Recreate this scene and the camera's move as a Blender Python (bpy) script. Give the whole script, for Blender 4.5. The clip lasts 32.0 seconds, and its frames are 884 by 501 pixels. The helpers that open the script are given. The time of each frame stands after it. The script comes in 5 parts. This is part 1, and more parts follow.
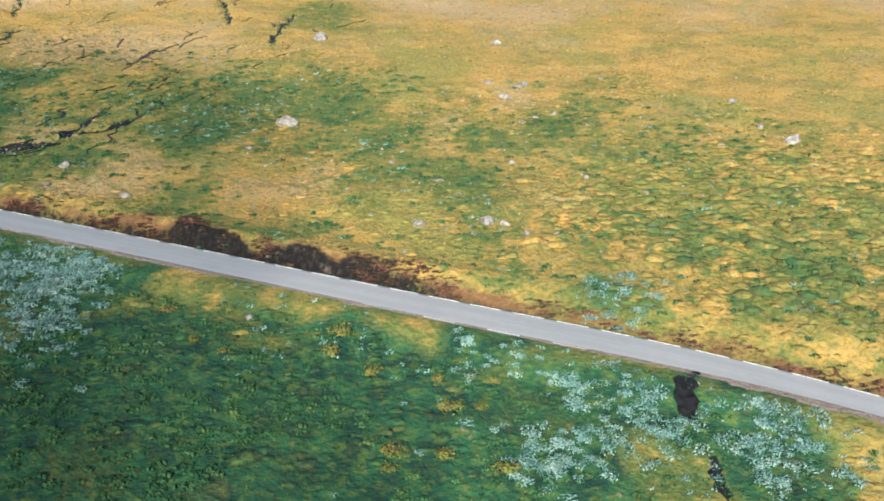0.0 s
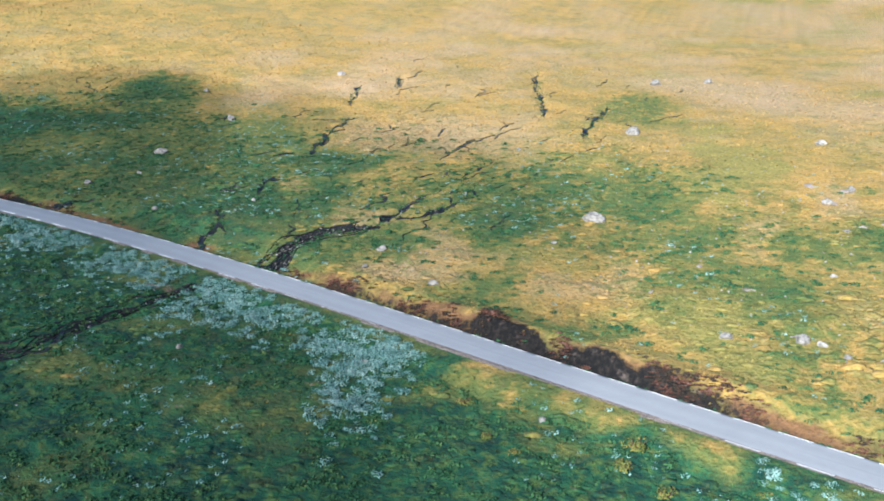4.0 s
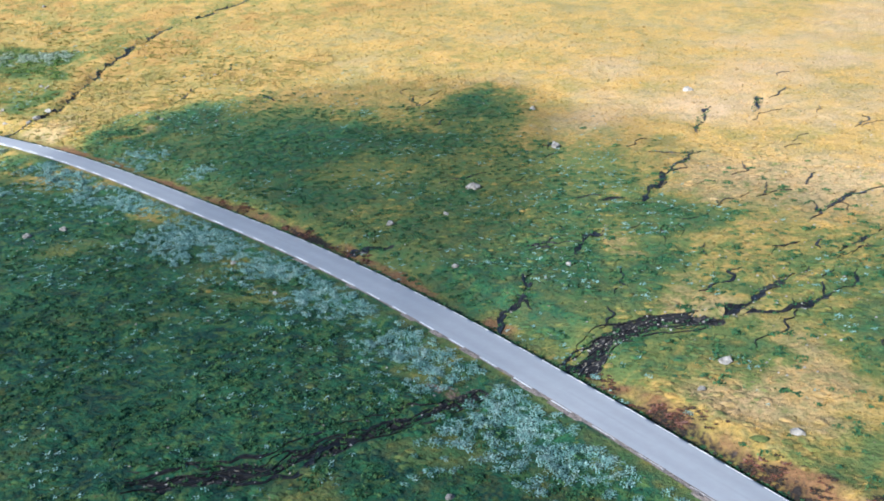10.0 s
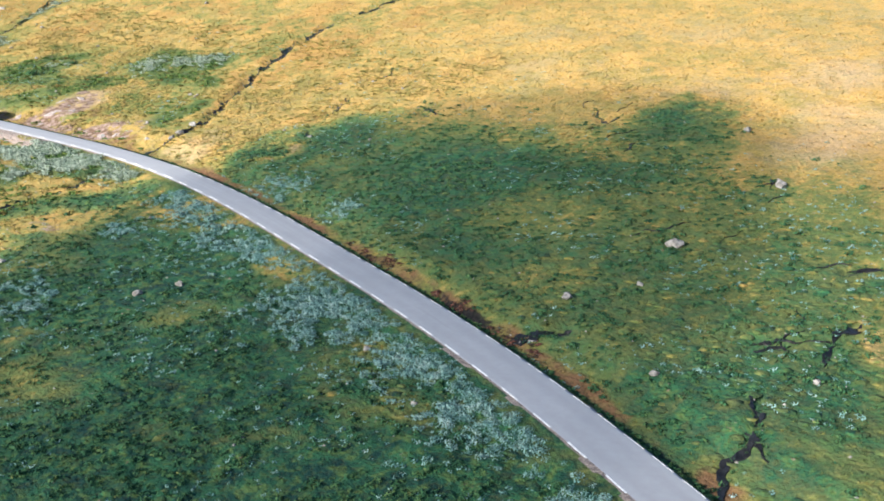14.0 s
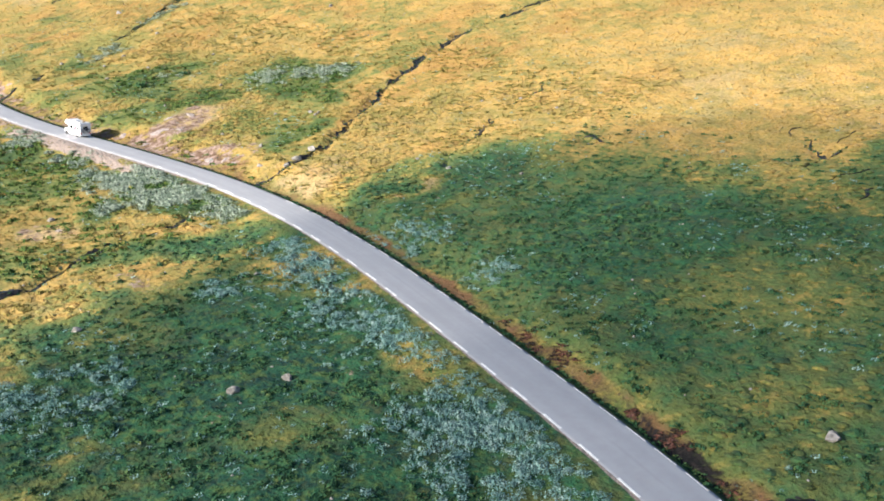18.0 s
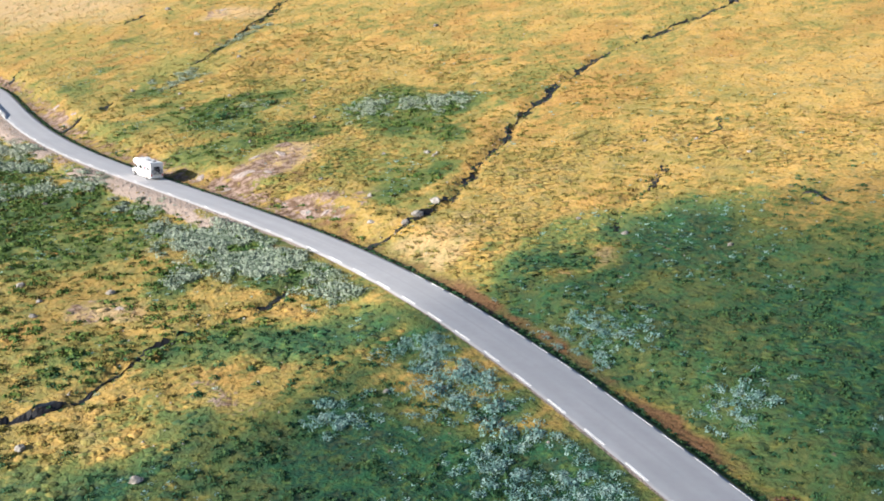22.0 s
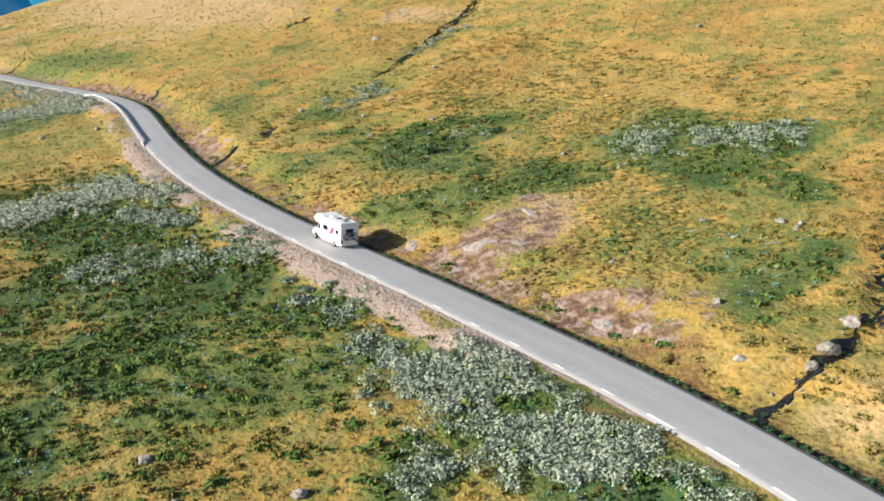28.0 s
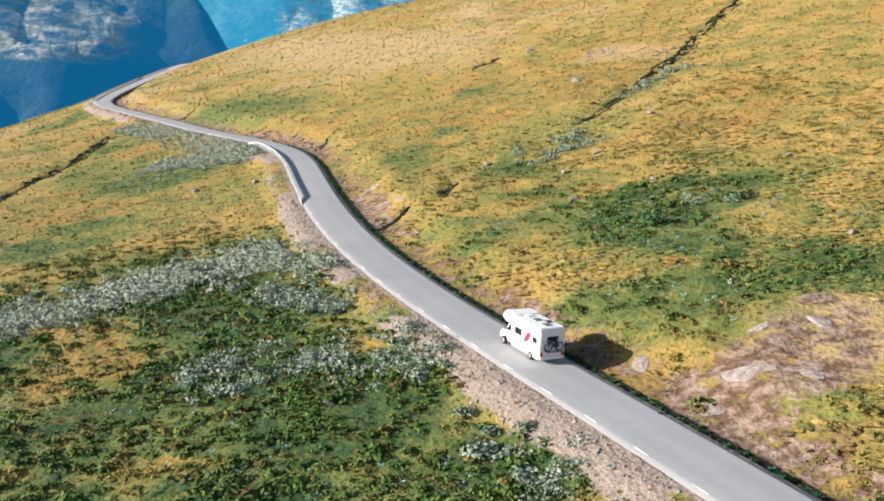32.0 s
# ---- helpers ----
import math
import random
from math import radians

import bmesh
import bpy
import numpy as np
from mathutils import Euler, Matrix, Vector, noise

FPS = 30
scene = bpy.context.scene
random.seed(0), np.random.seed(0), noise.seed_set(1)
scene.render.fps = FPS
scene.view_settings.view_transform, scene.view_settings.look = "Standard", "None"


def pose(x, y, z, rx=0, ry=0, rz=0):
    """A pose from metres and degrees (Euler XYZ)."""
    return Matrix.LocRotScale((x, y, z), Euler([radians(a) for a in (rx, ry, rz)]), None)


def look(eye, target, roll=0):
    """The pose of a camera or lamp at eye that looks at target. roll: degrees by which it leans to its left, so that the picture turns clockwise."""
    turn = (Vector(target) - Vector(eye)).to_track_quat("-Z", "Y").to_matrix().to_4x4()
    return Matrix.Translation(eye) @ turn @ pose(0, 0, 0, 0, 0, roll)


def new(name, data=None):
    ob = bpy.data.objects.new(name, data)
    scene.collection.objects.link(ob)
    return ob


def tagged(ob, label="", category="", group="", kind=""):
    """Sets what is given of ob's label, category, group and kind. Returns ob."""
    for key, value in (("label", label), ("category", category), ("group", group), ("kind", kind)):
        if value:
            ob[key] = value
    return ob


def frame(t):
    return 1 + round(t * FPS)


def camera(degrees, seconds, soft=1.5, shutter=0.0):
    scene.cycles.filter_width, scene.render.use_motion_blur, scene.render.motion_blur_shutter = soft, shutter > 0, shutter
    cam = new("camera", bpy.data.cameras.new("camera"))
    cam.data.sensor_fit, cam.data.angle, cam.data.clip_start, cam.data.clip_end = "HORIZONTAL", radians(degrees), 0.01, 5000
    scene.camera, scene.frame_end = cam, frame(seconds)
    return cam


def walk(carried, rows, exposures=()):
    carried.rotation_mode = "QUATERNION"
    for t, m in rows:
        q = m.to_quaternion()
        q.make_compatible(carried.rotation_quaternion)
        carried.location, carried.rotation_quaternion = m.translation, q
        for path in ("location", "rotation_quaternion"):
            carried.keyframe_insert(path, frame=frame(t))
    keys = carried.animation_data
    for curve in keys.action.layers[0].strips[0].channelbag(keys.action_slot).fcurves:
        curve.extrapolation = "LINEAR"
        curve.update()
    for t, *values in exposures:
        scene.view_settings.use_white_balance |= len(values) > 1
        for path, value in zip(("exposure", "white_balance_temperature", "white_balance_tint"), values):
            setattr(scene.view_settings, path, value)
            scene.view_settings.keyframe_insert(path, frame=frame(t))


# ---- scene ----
cam = camera(49.0, 32.0, soft=1.85)
PATH = [
    (0, (0.006, 0.006, 36.640), (-0.012, 2.366, 36.018), -2.0),
    (0.5, (0.100, -0.090, 36.626), (-0.041, 2.277, 36.050), -1.8),
    (1, (0.156, -0.411, 36.634), (-0.095, 1.954, 36.091), -1.7),
    (1.5, (0.194, -0.960, 36.696), (-0.161, 1.398, 36.183), -1.7),
    (2, (0.259, -1.612, 36.868), (-0.184, 0.737, 36.380), -1.6),
    (2.5, (0.284, -2.035, 37.144), (-0.232, 0.305, 36.687), -1.7),
    (3, (0.245, -1.840, 37.450), (-0.351, 0.487, 37.017), -1.4),
    (3.5, (-0.090, -0.592, 37.860), (-0.764, 1.718, 37.447), -1.3),
    (5.5, (-4.321, 11.777, 41.502), (-5.269, 13.990, 41.108), -1.0),
    (6, (-5.777, 15.466, 42.405), (-6.801, 17.646, 42.012), -1.0),
    (6.5, (-7.086, 18.492, 43.283), (-8.181, 20.633, 42.877), -0.9),
    (7, (-8.167, 20.795, 44.118), (-9.321, 22.905, 43.700), -0.8),
    (7.5, (-8.845, 22.150, 44.659), (-10.056, 24.224, 44.235), -0.8),
    (8, (-9.232, 22.945, 45.046), (-10.513, 24.975, 44.609), -0.8),
    (8.5, (-9.595, 23.562, 45.377), (-10.923, 25.561, 44.939), -0.7),
    (9, (-10.204, 24.427, 45.718), (-11.579, 26.393, 45.279), -0.6),
    (9.5, (-11.240, 25.925, 46.092), (-12.659, 27.861, 45.652), -0.5),
    (10, (-12.938, 28.197, 46.550), (-14.403, 30.099, 46.110), -0.5),
    (10.5, (-14.989, 30.883, 47.120), (-16.493, 32.753, 46.678), -0.6),
    (11, (-17.634, 34.164, 47.846), (-19.175, 36.002, 47.404), -0.5),
    (11.5, (-20.534, 37.549, 48.549), (-22.110, 39.358, 48.107), -0.5),
    (12, (-23.866, 41.286, 49.354), (-25.485, 43.056, 48.904), -0.6),
    (12.5, (-26.972, 44.757, 50.196), (-28.629, 46.488, 49.733), -0.7),
    (13, (-29.983, 48.042, 51.045), (-31.682, 49.730, 50.573), -0.7),
    (13.5, (-32.522, 50.698, 51.829), (-34.258, 52.344, 51.349), -0.8),
    (14, (-34.898, 53.118, 52.605), (-36.674, 54.717, 52.118), -0.9),
    (14.5, (-37.393, 55.317, 53.207), (-39.205, 56.878, 52.720), -1.0),
    (16.5, (-52.516, 65.077, 54.796), (-54.435, 66.502, 54.308), -0.8),
    (17, (-57.370, 66.991, 55.050), (-59.304, 68.397, 54.563), -1.0),
    (17.5, (-61.487, 68.657, 55.195), (-63.430, 70.049, 54.708), -1.1),
    (18, (-65.169, 70.185, 55.377), (-67.128, 71.557, 54.889), -1.0),
    (18.5, (-68.403, 71.365, 55.487), (-70.384, 72.703, 55.000), -1.0),
    (19, (-71.898, 72.422, 55.553), (-73.899, 73.734, 55.074), -1.0),
    (19.5, (-75.680, 73.359, 55.543), (-77.690, 74.659, 55.073), -0.9),
    (20, (-80.398, 74.477, 55.575), (-82.420, 75.764, 55.116), -0.8),
    (20.5, (-85.409, 75.802, 55.549), (-87.437, 77.081, 55.098), -0.7),
    (21, (-91.351, 77.503, 55.593), (-93.391, 78.767, 55.151), -0.8),
    (21.5, (-97.388, 79.285, 55.722), (-99.434, 80.542, 55.287), -0.7),
    (22, (-104.054, 81.054, 56.008), (-106.108, 82.300, 55.582), -0.8),
    (22.5, (-109.899, 82.740, 56.231), (-111.959, 83.974, 55.803), -0.8),
    (23, (-115.486, 84.581, 56.442), (-117.554, 85.805, 56.014), -0.8),
    (23.5, (-120.476, 86.292, 56.529), (-122.561, 87.484, 56.100), -0.7),
    (24, (-126.087, 87.863, 56.645), (-128.199, 89.011, 56.225), -0.7),
    (24.5, (-131.677, 88.951, 56.731), (-133.807, 90.069, 56.315), -0.6),
    (25, (-137.920, 89.875, 56.843), (-140.054, 90.981, 56.427), -0.6),
    (25.5, (-143.734, 90.585, 56.968), (-145.875, 91.682, 56.558), -0.6),
    (27.5, (-163.474, 91.617, 57.514), (-165.663, 92.618, 57.112), -0.4),
    (28, (-166.337, 91.024, 57.446), (-168.543, 91.990, 57.051), -0.4),
    (28.5, (-168.539, 90.774, 57.335), (-170.778, 91.667, 56.956), -0.4),
    (29, (-171.048, 91.372, 57.240), (-173.317, 92.193, 56.881), -0.3),
    (29.5, (-174.323, 92.527, 57.200), (-176.618, 93.286, 56.862), -0.2),
    (30, (-178.341, 93.984, 57.146), (-180.653, 94.695, 56.826), -0.0),
    (30.5, (-183.021, 95.543, 57.117), (-185.346, 96.215, 56.813), 0.0),
    (31, (-188.334, 97.090, 57.173), (-190.670, 97.729, 56.879), 0.1),
    (31.5, (-193.906, 98.361, 57.396), (-196.257, 98.957, 57.120), 0.1),
    (32, (-199.111, 99.399, 57.649), (-201.473, 99.951, 57.375), 0.1),
]
EXPOSURE = [(0.0, 1.1, 5600, 5), (3.0, 1.25, 5150, 7), (6.0, 1.33, 4850, 8), (9.0, 1.44, 4900, 8), (14.0, 1.59, 5450, 10), (20.0, 1.51, 5700, 11), (25.0, 1.2, 5750, 11), (28.0, 1.14, 5950, 9), (32.0, 1.18, 5850, 9)]
walk(cam, [(t, look(eye, target, roll)) for t, eye, target, roll in PATH], EXPOSURE)

# ---- sun, sky ----
SUN_EL, SUN_AZ = 21.0, 184.0                 # degrees; azimuth clockwise from +y
SUN_DIR = Vector((math.sin(radians(SUN_AZ)) * math.cos(radians(SUN_EL)),
                  math.cos(radians(SUN_AZ)) * math.cos(radians(SUN_EL)), math.sin(radians(SUN_EL))))
world = bpy.data.worlds.new("world")
scene.world = world
world.use_nodes = True
wn = world.node_tree
sky = wn.nodes.new("ShaderNodeTexSky")
sky.sky_type, sky.sun_disc = "NISHITA", False
sky.sun_elevation, sky.sun_rotation = radians(SUN_EL), radians(SUN_AZ)
wn.links.new(sky.outputs[0], wn.nodes["Background"].inputs[0])
wn.nodes["Background"].inputs[1].default_value = 0.057
sun = new("sun", bpy.data.lights.new("sun", "SUN"))
sun.data.energy, sun.data.angle, sun.data.color = 5.0, radians(0.55), (1.0, 0.87, 0.69)
sun.matrix_world = look(SUN_DIR * 400, (0, 0, 0))

# ---- numbers of the place ----
ROAD_X = [110, 80, 60, 40, 20, 0, -20, -40, -60, -80, -100, -120, -140, -160, -180, -200, -220, -240, -260, -280,
          -300, -318, -340, -360, -380, -400, -420, -440, -460, -480, -500, -520, -545, -600]
ROAD_Y = [24, 40.2, 49.4, 57.1, 64.9, 71.2, 78.1, 85.5, 92.75, 99.05, 103.75, 107.15, 109.95, 111.3, 110.5, 107.55, 103.6, 99.5, 96.3, 94.6,
          94.1, 93.1, 86.8, 79.3, 72.8, 66.3, 60.3, 54.8, 50.8, 49.3, 52.3, 58.3, 68.3, 88.3]
SCALE = 1.22
HILL = [24.284, 19.869, 8.261, -2.529, -0.808, -10.46, -3.32, -3.146, 1.218, 3.084, 2.013, -2.149, -0.043, 0.549, -0.113]


def lattice(ix, iy, seed):
    h = (ix.astype(np.int64) * 374761393 + iy.astype(np.int64) * 668265263 + seed * 974711) & 0x7FFFFFFF
    h = ((h ^ (h >> 13)) * 1274126177) & 0x7FFFFFFF
    return ((h ^ (h >> 16)) & 0xFFFF) / 65535.0


def vnoise(x, y, size, seed=0):
    """Smooth value noise, 0 to 1."""
    x, y = np.asarray(x, float) / size, np.asarray(y, float) / size
    ix, iy = np.floor(x), np.floor(y)
    fx, fy = x - ix, y - iy
    fx, fy = fx * fx * fx * (fx * (fx * 6 - 15) + 10), fy * fy * fy * (fy * (fy * 6 - 15) + 10)
    a, b = lattice(ix, iy, seed), lattice(ix + 1, iy, seed)
    c, d = lattice(ix, iy + 1, seed), lattice(ix + 1, iy + 1, seed)
    return (a * (1 - fx) + b * fx) * (1 - fy) + (c * (1 - fx) + d * fx) * fy


def fbm(x, y, size, seed=0, octaves=3):
    total, weight = 0.0, 0.0
    for i in range(octaves):
        total = total + vnoise(x + 17.3 * i, y - 9.1 * i, size / 2 ** i, seed + i) / 2 ** i
        weight += 1 / 2 ** i
    return total / weight


def smooth(a, b, x):
    t = np.clip((np.asarray(x, float) - a) / (b - a), 0, 1)
    return t * t * (3 - 2 * t)


def spline(xs, ys):
    """Natural cubic spline through ascending xs; straight beyond the ends."""
    xs, ys = np.array(xs, float), np.array(ys, float)
    h, n = np.diff(xs), len(xs)
    a, r = np.eye(n), np.zeros(n)
    for i in range(1, n - 1):
        a[i, i - 1:i + 2] = h[i - 1], 2 * (h[i - 1] + h[i]), h[i]
        r[i] = 6 * ((ys[i + 1] - ys[i]) / h[i] - (ys[i] - ys[i - 1]) / h[i - 1])
    m = np.linalg.solve(a, r)

    def value(x):
        x = np.asarray(x, float)
        c = np.clip(x, xs[0], xs[-1])
        i = np.clip(np.searchsorted(xs, c) - 1, 0, n - 2)
        p, q, w = c - xs[i], xs[i + 1] - c, h[i]
        y = (m[i] * q ** 3 + m[i + 1] * p ** 3) / (6 * w) + (ys[i] / w - m[i] * w / 6) * q + (ys[i + 1] / w - m[i + 1] * w / 6) * p
        s0 = (ys[1] - ys[0]) / h[0]
        s1 = (ys[-1] - ys[-2]) / h[-1]
        return y + np.minimum(x - xs[0], 0) * s0 + np.maximum(x - xs[-1], 0) * s1
    return value


road_y = spline([SCALE * v for v in ROAD_X[::-1]], [SCALE * v for v in ROAD_Y[::-1]])


def hill(x, y):
    """The broad shape of the hillside, continued straight beyond the stretch of the walk."""
    x, y = np.asarray(x, float), np.asarray(y, float)
    u0, v0 = (x / SCALE + 150) / 100, (y / SCALE - 110) / 100
    u, v = np.clip(u0, -4.1, 2.1), np.clip(v0, -0.62, 0.72)
    z = zu = zv = 0.0
    k = 0
    for a in range(5):
        for b in range(5 - a):
            c = HILL[k]
            k += 1
            z = z + c * u ** a * v ** b
            if a:
                zu = zu + c * a * u ** (a - 1) * v ** b
            if b:
                zv = zv + c * b * u ** a * v ** (b - 1)
    zv = np.where(v0 > v, np.maximum(zv, 17.0), zv)
    z = z + np.clip(zu, -16, 6) * (u0 - u) + zv * (v0 - v)
    z = z - 30.0 * np.maximum(-u0 - 3.95, 0) ** 2
    return SCALE * z


def road_z(x):
    return (hill(x - 6, road_y(x - 6)) + hill(x, road_y(x)) * 2 + hill(x + 6, road_y(x + 6))) / 4


def slant(x):
    """Cosine of the road's turn from the x axis."""
    return 1 / np.sqrt(1 + ((road_y(x + 1) - road_y(x - 1)) / 2) ** 2)


# channels: depth, half width, then the way in x, y
CHANNELS_EAST = [
    (0.8, 2.2, (-62.6, 112.2, -61.7, 120.3, -58.2, 126.2, -54.1, 129.4)), (0.7, 0.9, (-54.1, 129.4, -51.6, 137.3, -49.1, 149.5)),
    (0.6, 0.6, (-47.3, 154.4, -44.5, 165.1)), (0.5, 0.6, (-51.6, 133.1, -45.4, 138, -42.8, 145.2, -43.3, 149.7)),
    (0.6, 0.6, (-53.6, 167.5, -52.2, 177.4, -48.3, 183.3)), (0.5, 1.5, (-65.7, 103.4, -69.7, 96.1, -73.1, 88.7, -74.8, 83.3, -83.7, 74.3)),
    (0.4, 0.7, (-71.4, 91.5, -72.9, 82.9, -76.4, 78.8)), (0.6, 0.6, (-77.5, 140.1, -78.7, 150)), (0.5, 0.8, (-85.1, 161.6, -81.4, 163.9)),
    (0.6, 0.6, (-78.3, 161.6, -79.8, 172.4, -80.8, 184.4, -82.3, 190)), (0.6, 0.9, (20.3, 77.3, 19, 71.5)), (0.6, 0.8, (20.3, 68.4, 19.8, 63)),
]
CHANNELS_MID = [
    (0.5, 0.7, (-88.3, 185.8, -79.7, 189.9)), (0.6, 0.8, (-84.2, 139.3, -81.7, 142.7)), (0.5, 0.7, (-76.3, 126.5, -73.2, 123.5)),
    (0.5, 0.6, (-86.2, 200.2, -90.7, 217.1)), (0.5, 0.7, (-146.8, 190.5, -147.4, 198.7)), (0.6, 0.7, (-52.6, 240.3, -47.5, 216.4, -41.9, 197.5)),
    (0.5, 0.6, (-31.2, 181.4, -30.8, 207.7)), (0.5, 0.6, (-81.1, 216.3, -84.4, 228.8)), (0.5, 0.5, (-54.9, 153.1, -52.7, 156.1)),
    (0.5, 0.7, (-154, 200.1, -147.3, 194.6)), (0.4, 0.5, (-85.1, 140.7, -79, 145.4)), (0.4, 0.5, (-79.5, 132.9, -76.8, 128.9, -75, 120.6, -74.6, 117)),
    (0.5, 0.9, (-184.6, 183.1, -180.6, 184.5)), (0.5, 1.0, (-104, 132, -107, 127.5)),
]
CHANNELS_WEST = [
    (1.0, 1.2, (-219.4, 138.2, -221.3, 147.7, -223.4, 154.3, -230.9, 165, -237.3, 174.3, -243.9, 180.2)),
    (0.8, 1.1, (-243.9, 180.2, -247.9, 188.5, -254.2, 201.2, -258.4, 212.9, -259.1, 223.7, -259.8, 260)),
    (0.8, 1.1, (-214.2, 127, -209.4, 118.5, -210, 112.7, -209, 106.6, -205.6, 101.6, -201.6, 96.3, -202.3, 88)),
    (0.6, 0.8, (-191.1, 146.3, -191.9, 148.2)), (0.6, 0.7, (-193.3, 152, -193.2, 155)), (0.7, 0.7, (-194.9, 161.3, -200.4, 169, -203.4, 175.4, -207, 181.9)),
    (0.6, 0.7, (-209.5, 187.8, -210.6, 195.9, -215.2, 200.5)),
]
CHANNELS_FAR = [
    (0.8, 1.3, (-351, 158.2, -358.4, 167.3, -364.4, 176.3, -374.6, 188, -390, 202.1, -420, 232)), (0.5, 0.8, (-333.7, 126.3, -329.6, 120.8)),
    (0.7, 0.9, (-334.3, 130.6, -339.2, 134.3)), (0.9, 1.6, (-392, 56, -420.3, 62.9, -435.7, 67.8, -464.8, 73.7)), (0.6, 1.0, (-392.8, 118.9, -398.4, 124.6)),
    (0.7, 1.2, (-472.7, 87.6, -481.8, 95.7)), (0.7, 1.2, (-419.4, 158.2, -422.5, 165.9)),
]
CHANNELS = CHANNELS_EAST + CHANNELS_MID + CHANNELS_WEST + CHANNELS_FAR


def near_way(x, y, flat):
    """Distance from x, y to the way given as x, y, x, y ..."""
    best = np.full(np.shape(x), 1e9)
    for i in range(0, len(flat) - 2, 2):
        ax, ay, bx, by = flat[i:i + 4]
        dx, dy = bx - ax, by - ay
        s = np.clip(((x - ax) * dx + (y - ay) * dy) / (dx * dx + dy * dy), 0, 1)
        best = np.minimum(best, np.hypot(x - ax - s * dx, y - ay - s * dy))
    return best


def channel_depth(x, y):
    """How deep the brooks and peat cracks are cut at x, y, and how wet it is there."""
    x, y = np.asarray(x, float), np.asarray(y, float)
    depth, wet = np.zeros(x.shape), np.zeros(x.shape)
    wx = x + 3.2 * (fbm(x, y, 9, 31, 2) - 0.5) + 1.4 * (vnoise(x, y, 2.5, 38) - 0.5)
    wy = y + 3.2 * (fbm(x, y, 9, 33, 2) - 0.5) + 1.4 * (vnoise(x, y, 2.5, 39) - 0.5)
    for deep, half, flat in CHANNELS:
        inside = (x > min(flat[::2]) - 6) & (x < max(flat[::2]) + 6) & (y > min(flat[1::2]) - 6) & (y < max(flat[1::2]) + 6)
        if not inside.any():
            continue
        dist = near_way(wx[inside], wy[inside], flat)
        wide = half * (0.4 + 1.0 * vnoise(x[inside], y[inside], 3.5, 35)) * (0.85 if half < 0.85 else 1.0)
        over = wide - dist
        depth[inside] = np.maximum(depth[inside], 0.8 * deep * smooth(-0.5, 0.6 * half, over))
        wet[inside] = np.maximum(wet[inside], np.clip(0.5 + over / (1.2 if half > 2 else 3.0), 0, 1))
    return depth, wet


def bank(x):
    """Where the cut bank above the road is tall and bare, 0 to 1."""
    ragged = 0.7 + 0.5 * vnoise(x, x * 0, 6.5, 151)
    return ragged * (0.95 * smooth(-62, -45, x) * (1 - smooth(-3, 8, x)) + 0.42 * smooth(-3, 8, x)) + 0.45 * smooth(-152, -140, x) * (1 - smooth(-108, -98, x))


def ground(x, y, rough=True):
    """Height of the ground."""
    x, y = np.asarray(x, float), np.asarray(y, float)
    p = (y - road_y(x)) * slant(x)
    zr = road_z(x)
    z = hill(x, y) + 1.1 * (fbm(x, y, 34, 3, 2) - 0.5) * smooth(6, 40, np.abs(p))
    if rough:
        far = smooth(4.0, 6.0, np.abs(p))
        hum = fbm(x, y, 2.6, 7, 2)
        z = z + ((0.45 + 0.55 * smooth(1.3, 0.6, np.hypot((x - 38) / 30, (y - 108) / 22))) * (hum - 0.5) + 0.5 * (fbm(x, y, 7.5, 11, 2) - 0.5)) * (0.25 + 0.75 * far)
        depth, wet = channel_depth(x, y)
        z = z - depth * smooth(3.4, 4.5, np.abs(p))
    b = bank(x)
    # uphill: shoulder, ditch, bank; downhill: shoulder and fill
    up = zr - 0.06 - 0.4 * smooth(3.2, 4.0, p) + (z - zr + 0.46) * smooth(4.2, 12.0 - 6.4 * b, p) + b * (0.4 + 0.6 * vnoise(x, y, 3.2, 152)) * smooth(4.3, 5.3 + 0.5 * vnoise(x, y, 1.5, 154), p) * (1 - smooth(6, 10.5, p))
    dn = zr - 0.06 - 0.12 * smooth(3.2, 3.9, -p) + (z - zr + 0.18) * smooth(3.7, 8.4, -p)
    return np.where(p > 0, up, dn)


# ---- materials ----
def material(name, build, rough=0.9):
    mat = bpy.data.materials.new(name)
    mat.use_nodes = True
    nt = mat.node_tree
    build(nt, nt.nodes["Principled BSDF"])
    nt.nodes["Principled BSDF"].inputs["Roughness"].default_value = rough
    nt.nodes["Principled BSDF"].inputs["Specular IOR Level"].default_value = 0.25
    return mat


def node(nt, kind, **values):
    n = nt.nodes.new(kind)
    for key, value in values.items():
        n.inputs[key.replace("_", " ")].default_value = value
    return n


def noise_tex(nt, size, detail=3.0, rough=0.55):
    """Noise in world metres; size is that of its features."""
    geo = nt.nodes.new("ShaderNodeNewGeometry")
    n = node(nt, "ShaderNodeTexNoise", Scale=1.0 / size, Detail=detail, Roughness=rough)
    nt.links.new(geo.outputs["Position"], n.inputs["Vector"])
    return n.outputs[0]


def ramp(nt, src, lo, hi):
    m = nt.nodes.new("ShaderNodeMapRange")
    m.inputs[1].default_value, m.inputs[2].default_value = lo, hi
    nt.links.new(src, m.inputs[0])
    return m.outputs[0]


def ramp_to(nt, src, lo, hi):
    """0 to 1 mapped to lo to hi."""
    m = nt.nodes.new("ShaderNodeMapRange")
    m.inputs[3].default_value, m.inputs[4].default_value = lo, hi
    nt.links.new(src, m.inputs[0])
    return m.outputs[0]


